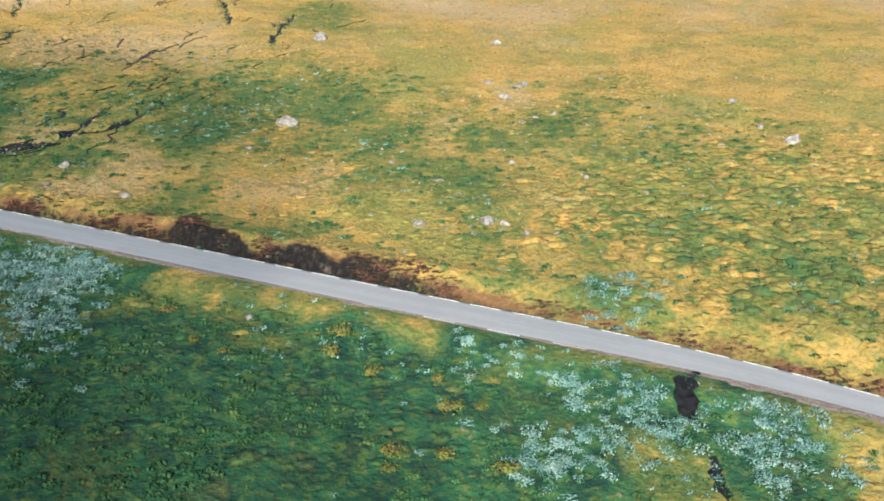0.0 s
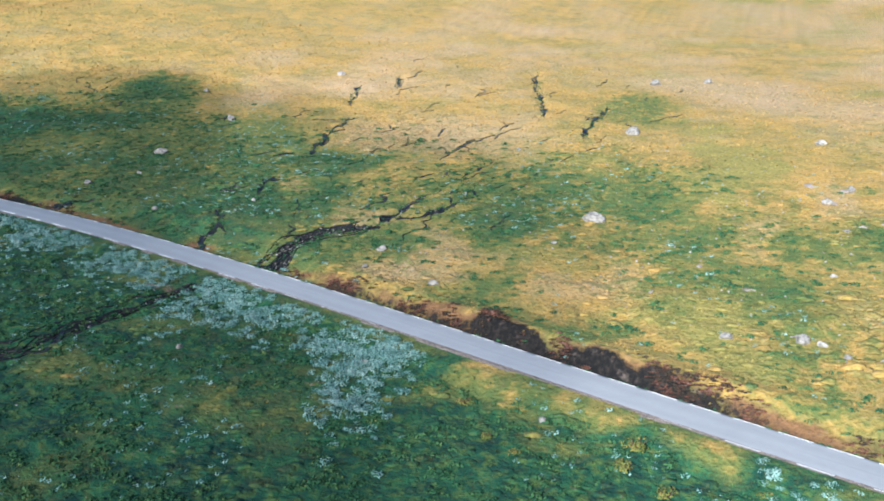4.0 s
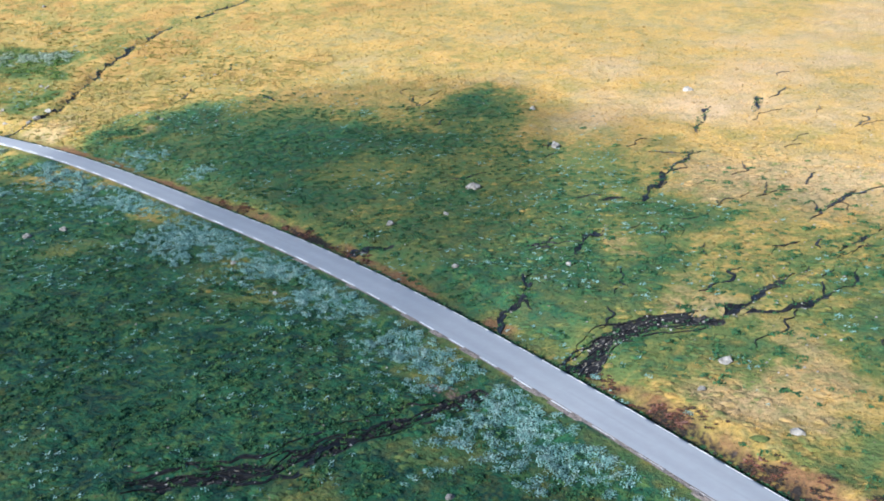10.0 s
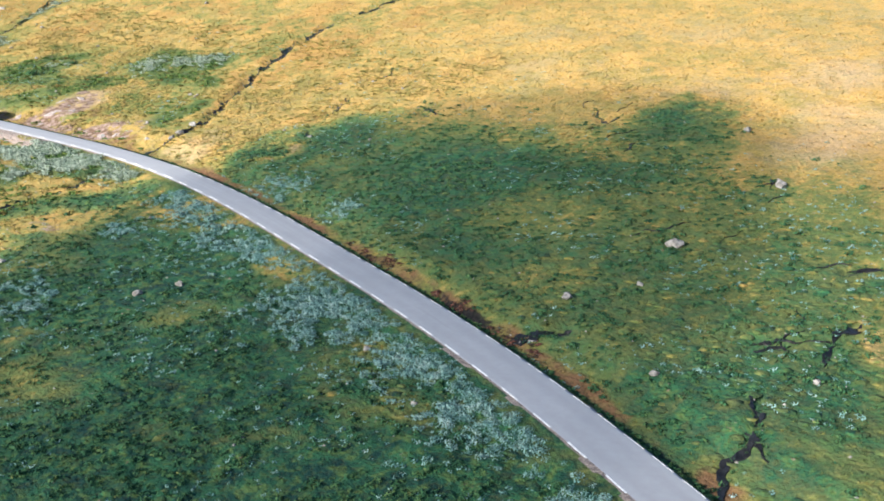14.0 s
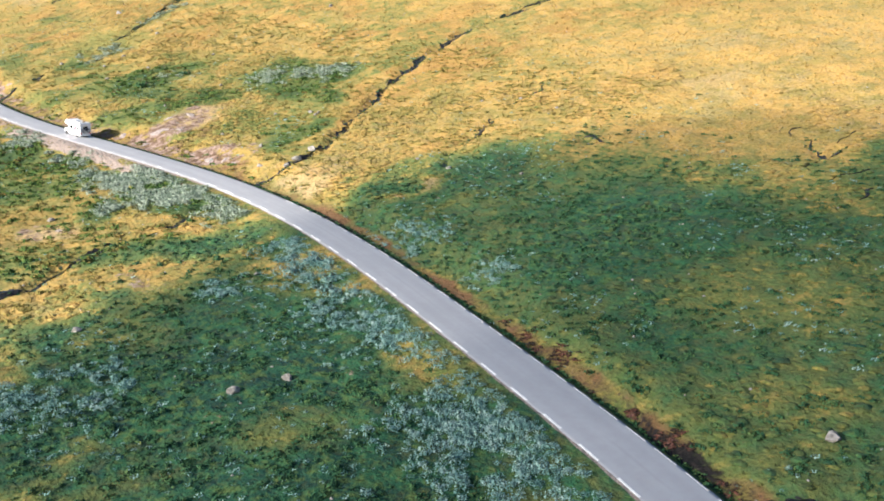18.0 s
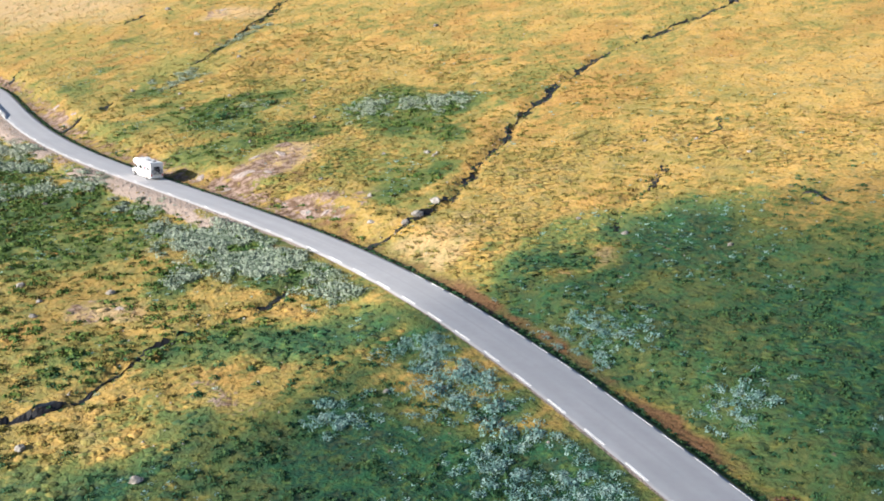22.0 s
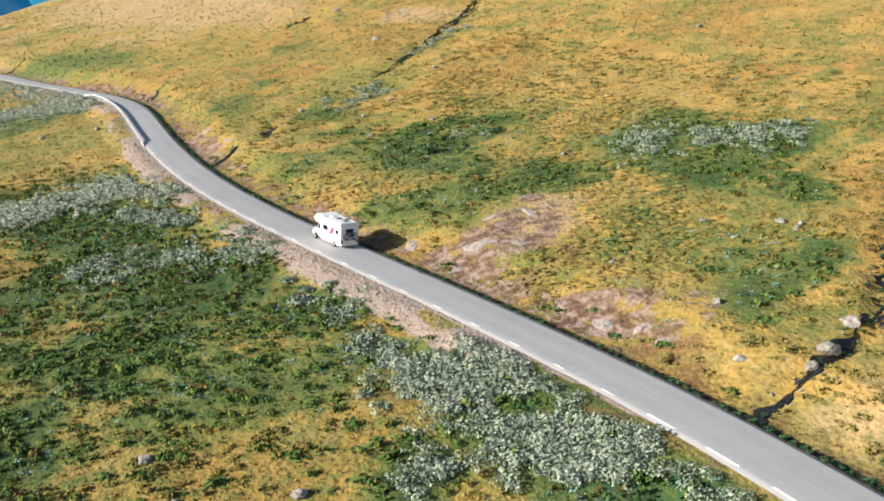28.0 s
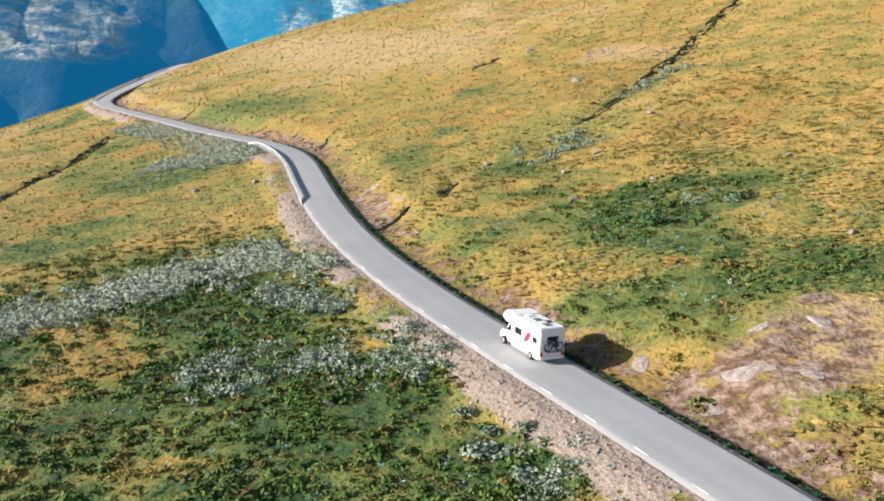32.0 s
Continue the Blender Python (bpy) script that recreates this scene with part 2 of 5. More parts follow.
def mixed(nt, fac, a, b):
    m = nt.nodes.new("ShaderNodeMix")
    m.data_type = "RGBA"
    for slot, value in ((m.inputs[0], fac), (m.inputs[6], a), (m.inputs[7], b)):
        if isinstance(value, (float, int)):
            slot.default_value = value
        elif isinstance(value, tuple):
            slot.default_value = (*value, 1)
        else:
            nt.links.new(value, slot)
    return m.outputs[2]


def maths(nt, op, a, b=0.5):
    m = nt.nodes.new("ShaderNodeMath")
    m.operation = op
    for slot, value in ((m.inputs[0], a), (m.inputs[1], b)):
        if isinstance(value, (float, int)):
            slot.default_value = value
        else:
            nt.links.new(value, slot)
    return m.outputs[0]


def bumped(nt, bsdf, height, dist, strength=1.0):
    b = nt.nodes.new("ShaderNodeBump")
    b.inputs["Distance"].default_value, b.inputs["Strength"].default_value = dist, strength
    nt.links.new(height, b.inputs["Height"])
    nt.links.new(b.outputs[0], bsdf.inputs["Normal"])


def plain(name, color, rough=0.6, metal=0.0, vary=0.12, size=0.4, coat=0.0):
    def build(nt, bsdf):
        dark = tuple(c * (1 - vary) for c in color)
        light = tuple(min(1, c * (1 + vary)) for c in color)
        nt.links.new(mixed(nt, ramp(nt, noise_tex(nt, size), 0.3, 0.7), dark, light), bsdf.inputs["Base Color"])
        bsdf.inputs["Metallic"].default_value = metal
        bsdf.inputs["Coat Weight"].default_value = coat
    return material(name, build, rough)


GOLD, STRAW, OLIVE = (0.37, 0.235, 0.06), (0.43, 0.30, 0.175), (0.205, 0.172, 0.042)
GREEN, DEEP, RUST = (0.027, 0.098, 0.040), (0.006, 0.034, 0.026), (0.165, 0.088, 0.038)
ORANGE, YELLOW = (0.28, 0.15, 0.036), (0.24, 0.205, 0.052)


def layer_of(nt, name):
    """The three numbers of a colour layer."""
    layer = nt.nodes.new("ShaderNodeVertexColor")
    layer.layer_name = name
    split = nt.nodes.new("ShaderNodeSeparateColor")
    nt.links.new(layer.outputs[0], split.inputs[0])
    return split.outputs


def ground_build(nt, bsdf, islands=()):
    c, k, tone = layer_of(nt, "cover"), layer_of(nt, "kind"), layer_of(nt, "tone")
    fine, mid, big, grain = noise_tex(nt, 0.5, 4), noise_tex(nt, 2.2, 4), noise_tex(nt, 9.0, 3), noise_tex(nt, 1.1, 4)

    def with_noise(value, *parts):
        for n, amount in parts:
            value = maths(nt, "ADD", value, maths(nt, "MULTIPLY", maths(nt, "SUBTRACT", n, 0.5), amount))
        return value

    pos = nt.nodes.new("ShaderNodeSeparateXYZ")
    nt.links.new(nt.nodes.new("ShaderNodeNewGeometry").outputs["Position"], pos.inputs[0])
    dry = mixed(nt, maths(nt, "MULTIPLY", ramp(nt, big, 0.42, 0.64), 0.7), GOLD, OLIVE)
    streak = noise_tex(nt, 4.5, 5, 0.65)
    west = ramp(nt, pos.outputs[0], -185, -235)
    dry = mixed(nt, maths(nt, "MULTIPLY", ramp(nt, streak, 0.5, 0.66), 0.55), dry, (0.15, 0.14, 0.034))
    upper = maths(nt, "SUBTRACT", 1.0, maths(nt, "MULTIPLY", ramp(nt, pos.outputs[1], 140, 190), 0.75))
    dry = mixed(nt, maths(nt, "MULTIPLY", maths(nt, "MULTIPLY", west, 0.6), upper), dry, mixed(nt, ramp(nt, streak, 0.38, 0.6), (0.275, 0.186, 0.042), (0.16, 0.15, 0.033)))
    dry = mixed(nt, maths(nt, "MULTIPLY", ramp(nt, grain, 0.5, 0.68), 0.3), dry, STRAW)
    dry = mixed(nt, ramp(nt, with_noise(tone[2], (mid, 0.8)), 0.3, 0.8), dry, YELLOW)
    dry = mixed(nt, ramp(nt, with_noise(tone[0], (mid, 0.7), (big, 0.5)), 0.2, 0.85), dry, STRAW)
    dry = mixed(nt, ramp(nt, with_noise(tone[1], (mid, 0.9), (grain, 0.4)), 0.3, 0.85), dry, ORANGE)
    wetgreen = mixed(nt, ramp(nt, mid, 0.35, 0.62), DEEP, GREEN)
    wetgreen = mixed(nt, maths(nt, "MULTIPLY", ramp(nt, grain, 0.5, 0.66), 0.55), wetgreen, (0.105, 0.135, 0.026))
    wetgreen = mixed(nt, maths(nt, "MULTIPLY", west, 0.7), wetgreen, mixed(nt, ramp(nt, noise_tex(nt, 1.6, 4), 0.38, 0.62), (0.018, 0.047, 0.010), (0.075, 0.10, 0.018)))
    lush = ramp(nt, with_noise(c[0], (mid, 0.8), (grain, 0.5)), 0.1, 0.8)
    half = mixed(nt, ramp(nt, lush, 0.0, 0.5), dry, (0.122, 0.14, 0.034))
    col = mixed(nt, ramp(nt, lush, 0.45, 1.0), half, wetgreen)
    rust = ramp(nt, with_noise(c[2], (mid, 1.0)), 0.4, 0.75)
    col = mixed(nt, rust, col, RUST)
    col = mixed(nt, maths(nt, "MULTIPLY", maths(nt, "MULTIPLY", ramp(nt, fine, 0.5, 0.75), 0.25), maths(nt, "SUBTRACT", 1.0, lush)), col, STRAW)
    col = mixed(nt, maths(nt, "MULTIPLY", ramp(nt, fine, 0.5, 0.3), 0.5), col, (0.05, 0.055, 0.016))
    # black earth of the cut banks; also colours the painted ditch shadow
    soil_and_shade = mixed(nt, ramp(nt, grain, 0.6, 0.76), mixed(nt, ramp(nt, fine, 0.45, 0.75), (0.006, 0.006, 0.006), (0.03, 0.023, 0.02)), (0.085, 0.066, 0.056))
    bare = ramp(nt, with_noise(c[1], (mid, 2.4), (fine, 1.6)), 0.55, 0.85)
    col = mixed(nt, bare, col, mixed(nt, ramp(nt, noise_tex(nt, 1.2, 5, 0.65), 0.42, 0.62), (0.10, 0.06, 0.034), (0.285, 0.21, 0.175)))
    gravel = mixed(nt, ramp(nt, noise_tex(nt, 0.16, 3), 0.3, 0.7), (0.15, 0.115, 0.095), (0.36, 0.295, 0.25))
    col = mixed(nt, ramp(nt, with_noise(k[1], (mid, 0.9)), 0.4, 0.6), col, gravel)
    col = mixed(nt, ramp(nt, with_noise(k[2], (fine, 1.0)), 0.35, 0.65), col, soil_and_shade)
    peat = mixed(nt, ramp(nt, fine, 0.5, 0.75), (0.007, 0.007, 0.009), (0.05, 0.048, 0.05))
    peat = mixed(nt, ramp(nt, noise_tex(nt, 0.35, 3), 0.58, 0.66), peat, (0.16, 0.14, 0.11))
    col = mixed(nt, ramp(nt, with_noise(k[0], (fine, 0.5), (mid, 0.8)), 0.72, 0.8), col, peat)
    if islands:
        vary = node(nt, "ShaderNodeHueSaturation")
        nt.links.new(ramp_to(nt, nt.nodes.new("ShaderNodeNewGeometry").outputs["Random Per Island"], *islands), vary.inputs["Value"])
        nt.links.new(col, vary.inputs["Color"])
        col = vary.outputs[0]
    nt.links.new(col, bsdf.inputs["Base Color"])
    bumped(nt, bsdf, maths(nt, "ADD", fine, maths(nt, "MULTIPLY", mid, 1.0)), 0.28)


def turf_build(nt, bsdf):
    ground_build(nt, bsdf, (0.92, 1.09))


def blade_build(nt, bsdf):
    ground_build(nt, bsdf, (0.62, 1.38))


M_GROUND = material("moor_ground", ground_build, 0.95)
M_TURF = material("moor_turf", turf_build, 0.95)
M_BLADE = material("moor_grass", blade_build, 0.95)


def tuft_build(pairs):
    def build(nt, bsdf):
        geo = nt.nodes.new("ShaderNodeNewGeometry")
        cr = nt.nodes.new("ShaderNodeValToRGB")
        clump = maths(nt, "MULTIPLY", ramp(nt, noise_tex(nt, 1.3, 2), 0.3, 0.7), 0.62)
        nt.links.new(maths(nt, "ADD", clump, maths(nt, "MULTIPLY", geo.outputs["Random Per Island"], 0.38)), cr.inputs[0])
        while len(cr.color_ramp.elements) < len(pairs):
            cr.color_ramp.elements.new(0.5)
        for e, (pos, color) in zip(cr.color_ramp.elements, pairs):
            e.position, e.color = pos, (*color, 1)
        nt.links.new(cr.outputs[0], bsdf.inputs["Base Color"])
        bsdf.inputs["Transmission Weight"].default_value = 0.0
    return build


# teal of the shade is put into this silvery leaf; western copies stay grey-green
M_WILLOW = material("shade_tinted_willow_leaf", tuft_build([(0, (0.03, 0.10, 0.085)), (0.5, (0.15, 0.265, 0.24)), (1, (0.32, 0.42, 0.39))]), 0.8)
M_WILLOW_WEST = material("pale_willow_leaf", tuft_build([(0, (0.065, 0.105, 0.06)), (0.5, (0.20, 0.25, 0.19)), (1, (0.36, 0.40, 0.32))]), 0.8)
M_WILLOW_PALE = material("grey_willow_leaf", tuft_build([(0, (0.12, 0.16, 0.10)), (0.5, (0.29, 0.325, 0.25)), (1, (0.43, 0.45, 0.37))]), 0.8)
M_BIRCH = material("dwarf_birch_leaf", tuft_build([(0, (0.009, 0.04, 0.022)), (0.5, (0.03, 0.088, 0.034)), (0.8, (0.07, 0.125, 0.04)), (1, (0.14, 0.155, 0.045))]), 0.85)
M_AUTUMN = material("autumn_bush_leaf", tuft_build([(0, (0.05, 0.085, 0.02)), (0.55, (0.13, 0.14, 0.03)), (0.85, (0.19, 0.135, 0.045)), (1, (0.22, 0.10, 0.04))]), 0.85)
M_HEATH = material("heather", tuft_build([(0, (0.018, 0.016, 0.012)), (0.45, (0.045, 0.035, 0.024)), (0.7, (0.14, 0.05, 0.03)), (1, (0.26, 0.16, 0.13))]), 0.9)
# birch leaf again, brightened in colour for the sunlit west
M_BIRCH_WEST = material("olive_birch_leaf", tuft_build([(0, (0.022, 0.06, 0.012)), (0.4, (0.05, 0.10, 0.019)), (0.75, (0.10, 0.14, 0.026)), (1, (0.18, 0.15, 0.034))]), 0.85)
M_BIRCH_BROWN = material("browning_birch_leaf", tuft_build([(0, (0.035, 0.04, 0.012)), (0.5, (0.11, 0.092, 0.022)), (0.85, (0.19, 0.125, 0.03)), (1, (0.25, 0.12, 0.035))]), 0.85)
M_MOUND = material("golden_heath_leaf", tuft_build([(0, (0.085, 0.085, 0.02)), (0.45, (0.17, 0.15, 0.035)), (0.85, (0.27, 0.21, 0.055)), (1, (0.29, 0.17, 0.045))]), 0.85)
M_TWIG = plain("brown_twig", (0.09, 0.06, 0.04), 0.9)


def asphalt_build(nt, bsdf):
    fine, mid, big = noise_tex(nt, 0.05, 2), noise_tex(nt, 0.7, 3), noise_tex(nt, 6, 3)
    track = nt.nodes.new("ShaderNodeVertexColor")
    track.layer_name = "track"
    t = nt.nodes.new("ShaderNodeSeparateColor")
    nt.links.new(track.outputs[0], t.inputs[0])
    col = mixed(nt, ramp(nt, big, 0.3, 0.7), (0.365, 0.37, 0.38), (0.42, 0.42, 0.43))
    col = mixed(nt, maths(nt, "MULTIPLY", ramp(nt, mid, 0.4, 0.75), 0.3), col, (0.32, 0.31, 0.32))
    col = mixed(nt, maths(nt, "MULTIPLY", t.outputs[0], 0.5), col, (0.29, 0.285, 0.295))
    col = mixed(nt, maths(nt, "MULTIPLY", t.outputs[1], 0.2), col, (0.4, 0.36, 0.32))
    col = mixed(nt, maths(nt, "MULTIPLY", fine, 0.25), col, (0.2, 0.2, 0.21))
    nt.links.new(col, bsdf.inputs["Base Color"])
    bumped(nt, bsdf, fine, 0.01, 0.6)


M_ROAD = material("worn_asphalt", asphalt_build, 0.75)
M_LINE = plain("white_road_paint", (0.78, 0.77, 0.74), 0.6, vary=0.2, size=0.5)


def rock_build(light, dark):
    def build(nt, bsdf):
        col = mixed(nt, ramp(nt, noise_tex(nt, 0.5, 5), 0.35, 0.68), dark, light)
        col = mixed(nt, maths(nt, "MULTIPLY", ramp(nt, noise_tex(nt, 0.12, 3), 0.55, 0.7), 0.6), col, (0.12, 0.12, 0.09))
        nt.links.new(col, bsdf.inputs["Base Color"])
        bumped(nt, bsdf, noise_tex(nt, 0.2, 5), 0.12)
    return build


M_STONE = material("grey_boulder", rock_build((0.36, 0.335, 0.31), (0.14, 0.13, 0.115)), 0.9)
M_PALE = material("pale_pink_rock", rock_build((0.38, 0.325, 0.30), (0.19, 0.155, 0.14)), 0.9)


def ledge_noise(nt, size, detail, rough, flat):
    """Noise stretched along the level, as ledges of rock lie."""
    geo = nt.nodes.new("ShaderNodeNewGeometry")
    turn = nt.nodes.new("ShaderNodeMapping")
    turn.inputs["Scale"].default_value = (1, 1, flat)
    n = node(nt, "ShaderNodeTexNoise", Scale=1.0 / size, Detail=detail, Roughness=rough)
    nt.links.new(geo.outputs["Position"], turn.inputs["Vector"])
    nt.links.new(turn.outputs[0], n.inputs["Vector"])
    return n.outputs[0]


def mountain_build(dark, light, snow, haze_glow, sunlit_paint, edge, above, thin):
    """Rock with blue haze put in as its own glow; bare ledges on one side of y = edge (from, to) above a height (from,
    to) are painted pale as if sunlit.
    """
    def build(nt, bsdf):
        col = mixed(nt, ramp(nt, ledge_noise(nt, 90, 8, 0.62, 1.6), 0.38, 0.62), dark, light)
        xyz = nt.nodes.new("ShaderNodeSeparateXYZ")
        nt.links.new(nt.nodes.new("ShaderNodeNewGeometry").outputs["Position"], xyz.inputs[0])
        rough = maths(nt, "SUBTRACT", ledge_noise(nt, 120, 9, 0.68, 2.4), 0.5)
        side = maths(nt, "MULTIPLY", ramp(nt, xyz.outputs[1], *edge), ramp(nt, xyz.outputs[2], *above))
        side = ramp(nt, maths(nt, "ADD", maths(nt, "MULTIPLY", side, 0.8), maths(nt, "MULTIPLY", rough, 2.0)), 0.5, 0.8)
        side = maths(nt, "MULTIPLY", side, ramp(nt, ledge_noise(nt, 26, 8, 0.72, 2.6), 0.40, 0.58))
        # sunlight on the bare ledges, painted as a paler rock colour
        pale = mixed(nt, ramp(nt, ledge_noise(nt, 40, 9, 0.7, 3.0), 0.35, 0.6), (0.10, 0.13, 0.06), sunlit_paint)
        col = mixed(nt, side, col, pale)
        col = mixed(nt, maths(nt, "MULTIPLY", ramp(nt, noise_tex(nt, 190, 3), 0.66, 0.69), snow), col, (0.8, 0.82, 0.85))
        nt.links.new(col, bsdf.inputs["Base Color"])
        bumped(nt, bsdf, ledge_noise(nt, 60, 8, 0.65, 2.0), 22)
        # blue haze of the distance as emission, weaker on the pale ledges
        bsdf.inputs["Emission Color"].default_value = (*haze_glow, 1)
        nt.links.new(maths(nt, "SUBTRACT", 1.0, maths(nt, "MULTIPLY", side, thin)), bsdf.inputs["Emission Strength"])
    return build


# flank shade as dark base colour, haze as blue or teal emission
M_MOUNT = material("haze_glow_mountain", mountain_build((0.005, 0.015, 0.02), (0.02, 0.035, 0.04), 0.0, (0.003, 0.047, 0.100), (0.55, 0.53, 0.45), (60, -20), (135, 175), 0.45), 1.0)
M_CLIFF = material("haze_glow_cliff", mountain_build((0.02, 0.05, 0.07), (0.07, 0.10, 0.12), 0.8, (0.012, 0.13, 0.20), (0.85, 0.78, 0.75), (200, 330), (150, 240), 0.75), 1.0)


# ---- building helpers ----
def part(name, bm, material_, parent=None, label=""):
    me = bpy.data.meshes.new(name)
    bm.to_mesh(me)
    bm.free()
    me.materials.append(material_)
    ob = new(name, me)
    if parent is not None:
        ob.parent = parent
    if label:
        ob["label"] = label
    return ob


def mesh_from(name, verts, faces, material_, smooth_shade=False):
    """One mesh object from arrays: faces all of one size."""
    me = bpy.data.meshes.new(name)
    verts, faces = np.asarray(verts, np.float32), np.asarray(faces, np.int32)
    n, k = faces.shape
    me.vertices.add(len(verts))
    me.vertices.foreach_set("co", verts.ravel())
    me.loops.add(n * k)
    me.loops.foreach_set("vertex_index", faces.ravel())
    me.polygons.add(n)
    me.polygons.foreach_set("loop_start", np.arange(0, n * k, k, dtype=np.int32))
    me.update(calc_edges=True)
    me.polygons.foreach_set("use_smooth", np.full(n, smooth_shade))
    me.materials.append(material_)
    return new(name, me)


def grid_faces(nx, ny):
    i = np.arange(nx - 1)[:, None] * ny + np.arange(ny - 1)[None, :]
    return np.stack([i, i + ny, i + ny + 1, i + 1], -1).reshape(-1, 4)


def color_layer(ob, name, rgb):
    layer = ob.data.color_attributes.new(name, "FLOAT_COLOR", "POINT")
    layer.data.foreach_set("color", np.concatenate([rgb, np.ones((len(rgb), 1))], 1).astype(np.float32).ravel())


def steps(*legs):
    """Numbers from the first leg's start on; legs: (start, end, step)."""
    out = []
    for a, b, s in legs:
        n = max(1, int(round(abs(b - a) / s)))
        out += [a + (b - a) * i / n for i in range(n)]
    return np.array(out + [legs[-1][1]])


# ---- cover of the ground: where it is lush, bare, rusty ----
LUSH_SPOTS = [  # x, y, radius along x, radius along y, how lush
    (-22, 70, 34, 19, 1.0), (0, 66, 14, 12, 0.9), (12, 74, 18, 9, 0.6), (-95, 90, 48, 24, 1.0), (-145, 100, 34, 22, 0.9), (-142, 165, 34, 32, 0.8),
    # the spots round (-175, 148) also put cloud shade into the green
    (-105, 150, 36, 36, 0.34), (-66, 118, 28, 20, 0.36), (-38, 150, 22, 20, 0.25), (-200, 118, 12, 9, 0.9), (-168, 150, 26, 18, 0.95), (-170, 153, 15, 22, 0.75), (-180, 142, 15, 14, 1.0), (-272, 98, 32, 18, 0.85), (-300, 95, 34, 18, 1.0), (-275, 108, 30, 8, 0.9),
    (-292, 152, 34, 11, 0.62), (-262, 172, 24, 9, 0.5), (-240, 150, 20, 8, 0.42), (-330, 145, 30, 7, 0.45), (-420, 80, 40, 12, 0.4), (-365, 86, 28, 14, 0.3), (-110, 96, 60, 26, 1.0), (-155, 104, 28, 20, 1.0), (-60, 84, 24, 16, 1.0), (-235, 152, 14, 9, 0.55), (40, 95, 24, 14, 0.2),
    (-2, 130, 26, 14, 0.2),
]
BARE_SPOTS = [
    (-264, 141, 7, 6, 0.9), (-258, 135, 8, 3, 0.9), (-266, 146, 5, 3, 0.7), (-240, 139, 6, 3, 0.9), (-236, 143, 3, 2, 0.5), (-342, 124, 12, 4, 0.8),
    (-222, 107, 6, 3, 0.7), (-195, 111, 6, 3, 0.5), (-233, 142, 4, 2, 0.6), (-398, 182, 10, 5, 0.6), (-184, 183, 4, 2, 0.4), (-322, 119, 10, 3, 0.7),
    (-68, 104, 5, 2.5, 0.8), (-300, 121.5, 10, 3, 0.5),
]
RUST_SPOTS = [
    (-222, 138, 22, 6, 0.85), (-246, 135, 12, 4, 0.6),
    (-170, 141, 16, 2, 0.6), (-140, 138, 14, 2, 0.5), (-205, 143, 8, 3, 0.6), (-198, 118, 18, 8, 0.5), (-285, 88, 26, 8, 0.55), (-262, 98, 12, 4, 0.6), (-300, 80, 14, 4, 0.6), (-215, 104, 16, 5, 0.5), (-325, 165, 40, 10, 0.5),
    (-232, 108, 16, 8, 0.55), (-262, 130, 14, 6, 0.6), (-380, 150, 40, 14, 0.5), (-20, 94, 20, 2.5, 0.45), (32, 87, 14, 2, 0.4), (-8, 84, 6, 3, 0.35),
]


# patches of one look: kind, x, y, radius across, radius along, turn of the first from the x axis
# each kind: lush, straw, orange, yellow, rust
DEEP_, GREEN_, OLIVE_ = (0.9, 0, 0, 0, 0), (0.65, 0, 0, 0.1, 0), (0.42, 0, 0.05, 0.3, 0)
GOLD_, STRAW_, YELLOW_ = (0.12, 0.25, 0.15, 0.15, 0), (0.12, 0.7, 0, 0, 0), (0.28, 0.05, 0, 0.8, 0)
ORANGE_, BROWN_, RUST_ = (0.22, 0, 0.75, 0, 0.15), (0.38, 0.2, 0.35, 0, 0.4), (0.25, 0, 0.5, 0, 0.65)
PATCHES_EAST_A = [
    (DEEP_, -22, 71, 14, 10, 4), (DEEP_, 2, 67, 6, 6, 5), (STRAW_, -27, 64, 3, 3, 5), (OLIVE_, -19, 81, 4, 2, 4), (GOLD_, -5, 82, 5, 3, -2), (GOLD_, -13, 85, 6, 2, 2),
    (GOLD_, 18, 79, 20, 2, 4), (GREEN_, -20, 151, 10, 17, 1), (DEEP_, -34, 133, 9, 7, 0), (STRAW_, 14, 208, 19, 14, -7), (STRAW_, 8, 150, 6, 13, -2), (OLIVE_, 31, 116, 14, 20, 0),
    (GOLD_, 14, 116, 10, 17, 1), (STRAW_, -2, 134, 5, 13, 1), (GREEN_, 33, 104, 5, 3, 2), (BROWN_, 32, 69, 2, 3, -4), (OLIVE_, 17, 69, 2, 2, 5), (GREEN_, -7, 132, 6, 9, 5),
    (GOLD_, -22, 110, 12, 5, 2),
]
PATCHES_EAST_B = [
    (STRAW_, -14, 121, 4, 11, 4), (STRAW_, -40, 120, 10, 11, 17), (STRAW_, -21, 114, 7, 6, 18), (GREEN_, -34, 132, 6, 5, 15), (GREEN_, -24, 206, 12, 18, 10),
    (OLIVE_, -13, 128, 7, 9, 20), (STRAW_, -59, 180, 25, 22, 13), (DEEP_, -72, 141, 11, 10, 17), (DEEP_, -72, 160, 9, 7, 13), (OLIVE_, -53, 148, 8, 10, 12),
    (OLIVE_, -62, 93, 7, 4, 22), (DEEP_, -50, 87, 7, 6, 23), (OLIVE_, -67, 79, 5, 4, 23), (GOLD_, -26, 90, 6, 2, 21), (GREEN_, -75, 95, 4, 3, 34), (STRAW_, -47, 116, 6, 7, 33),
    (STRAW_, -73, 146, 4, 11, 26), (DEEP_, -71, 124, 4, 7, 30), (GREEN_, -72, 157, 6, 5, 23),
]
PATCHES_EAST_C = [
    (STRAW_, -58, 136, 5, 9, 26), (DEEP_, -6, 70, 14, 9, 0), (DEEP_, -32, 71, 14, 11, 0), (DEEP_, -14, 64, 16, 7, 0),
]
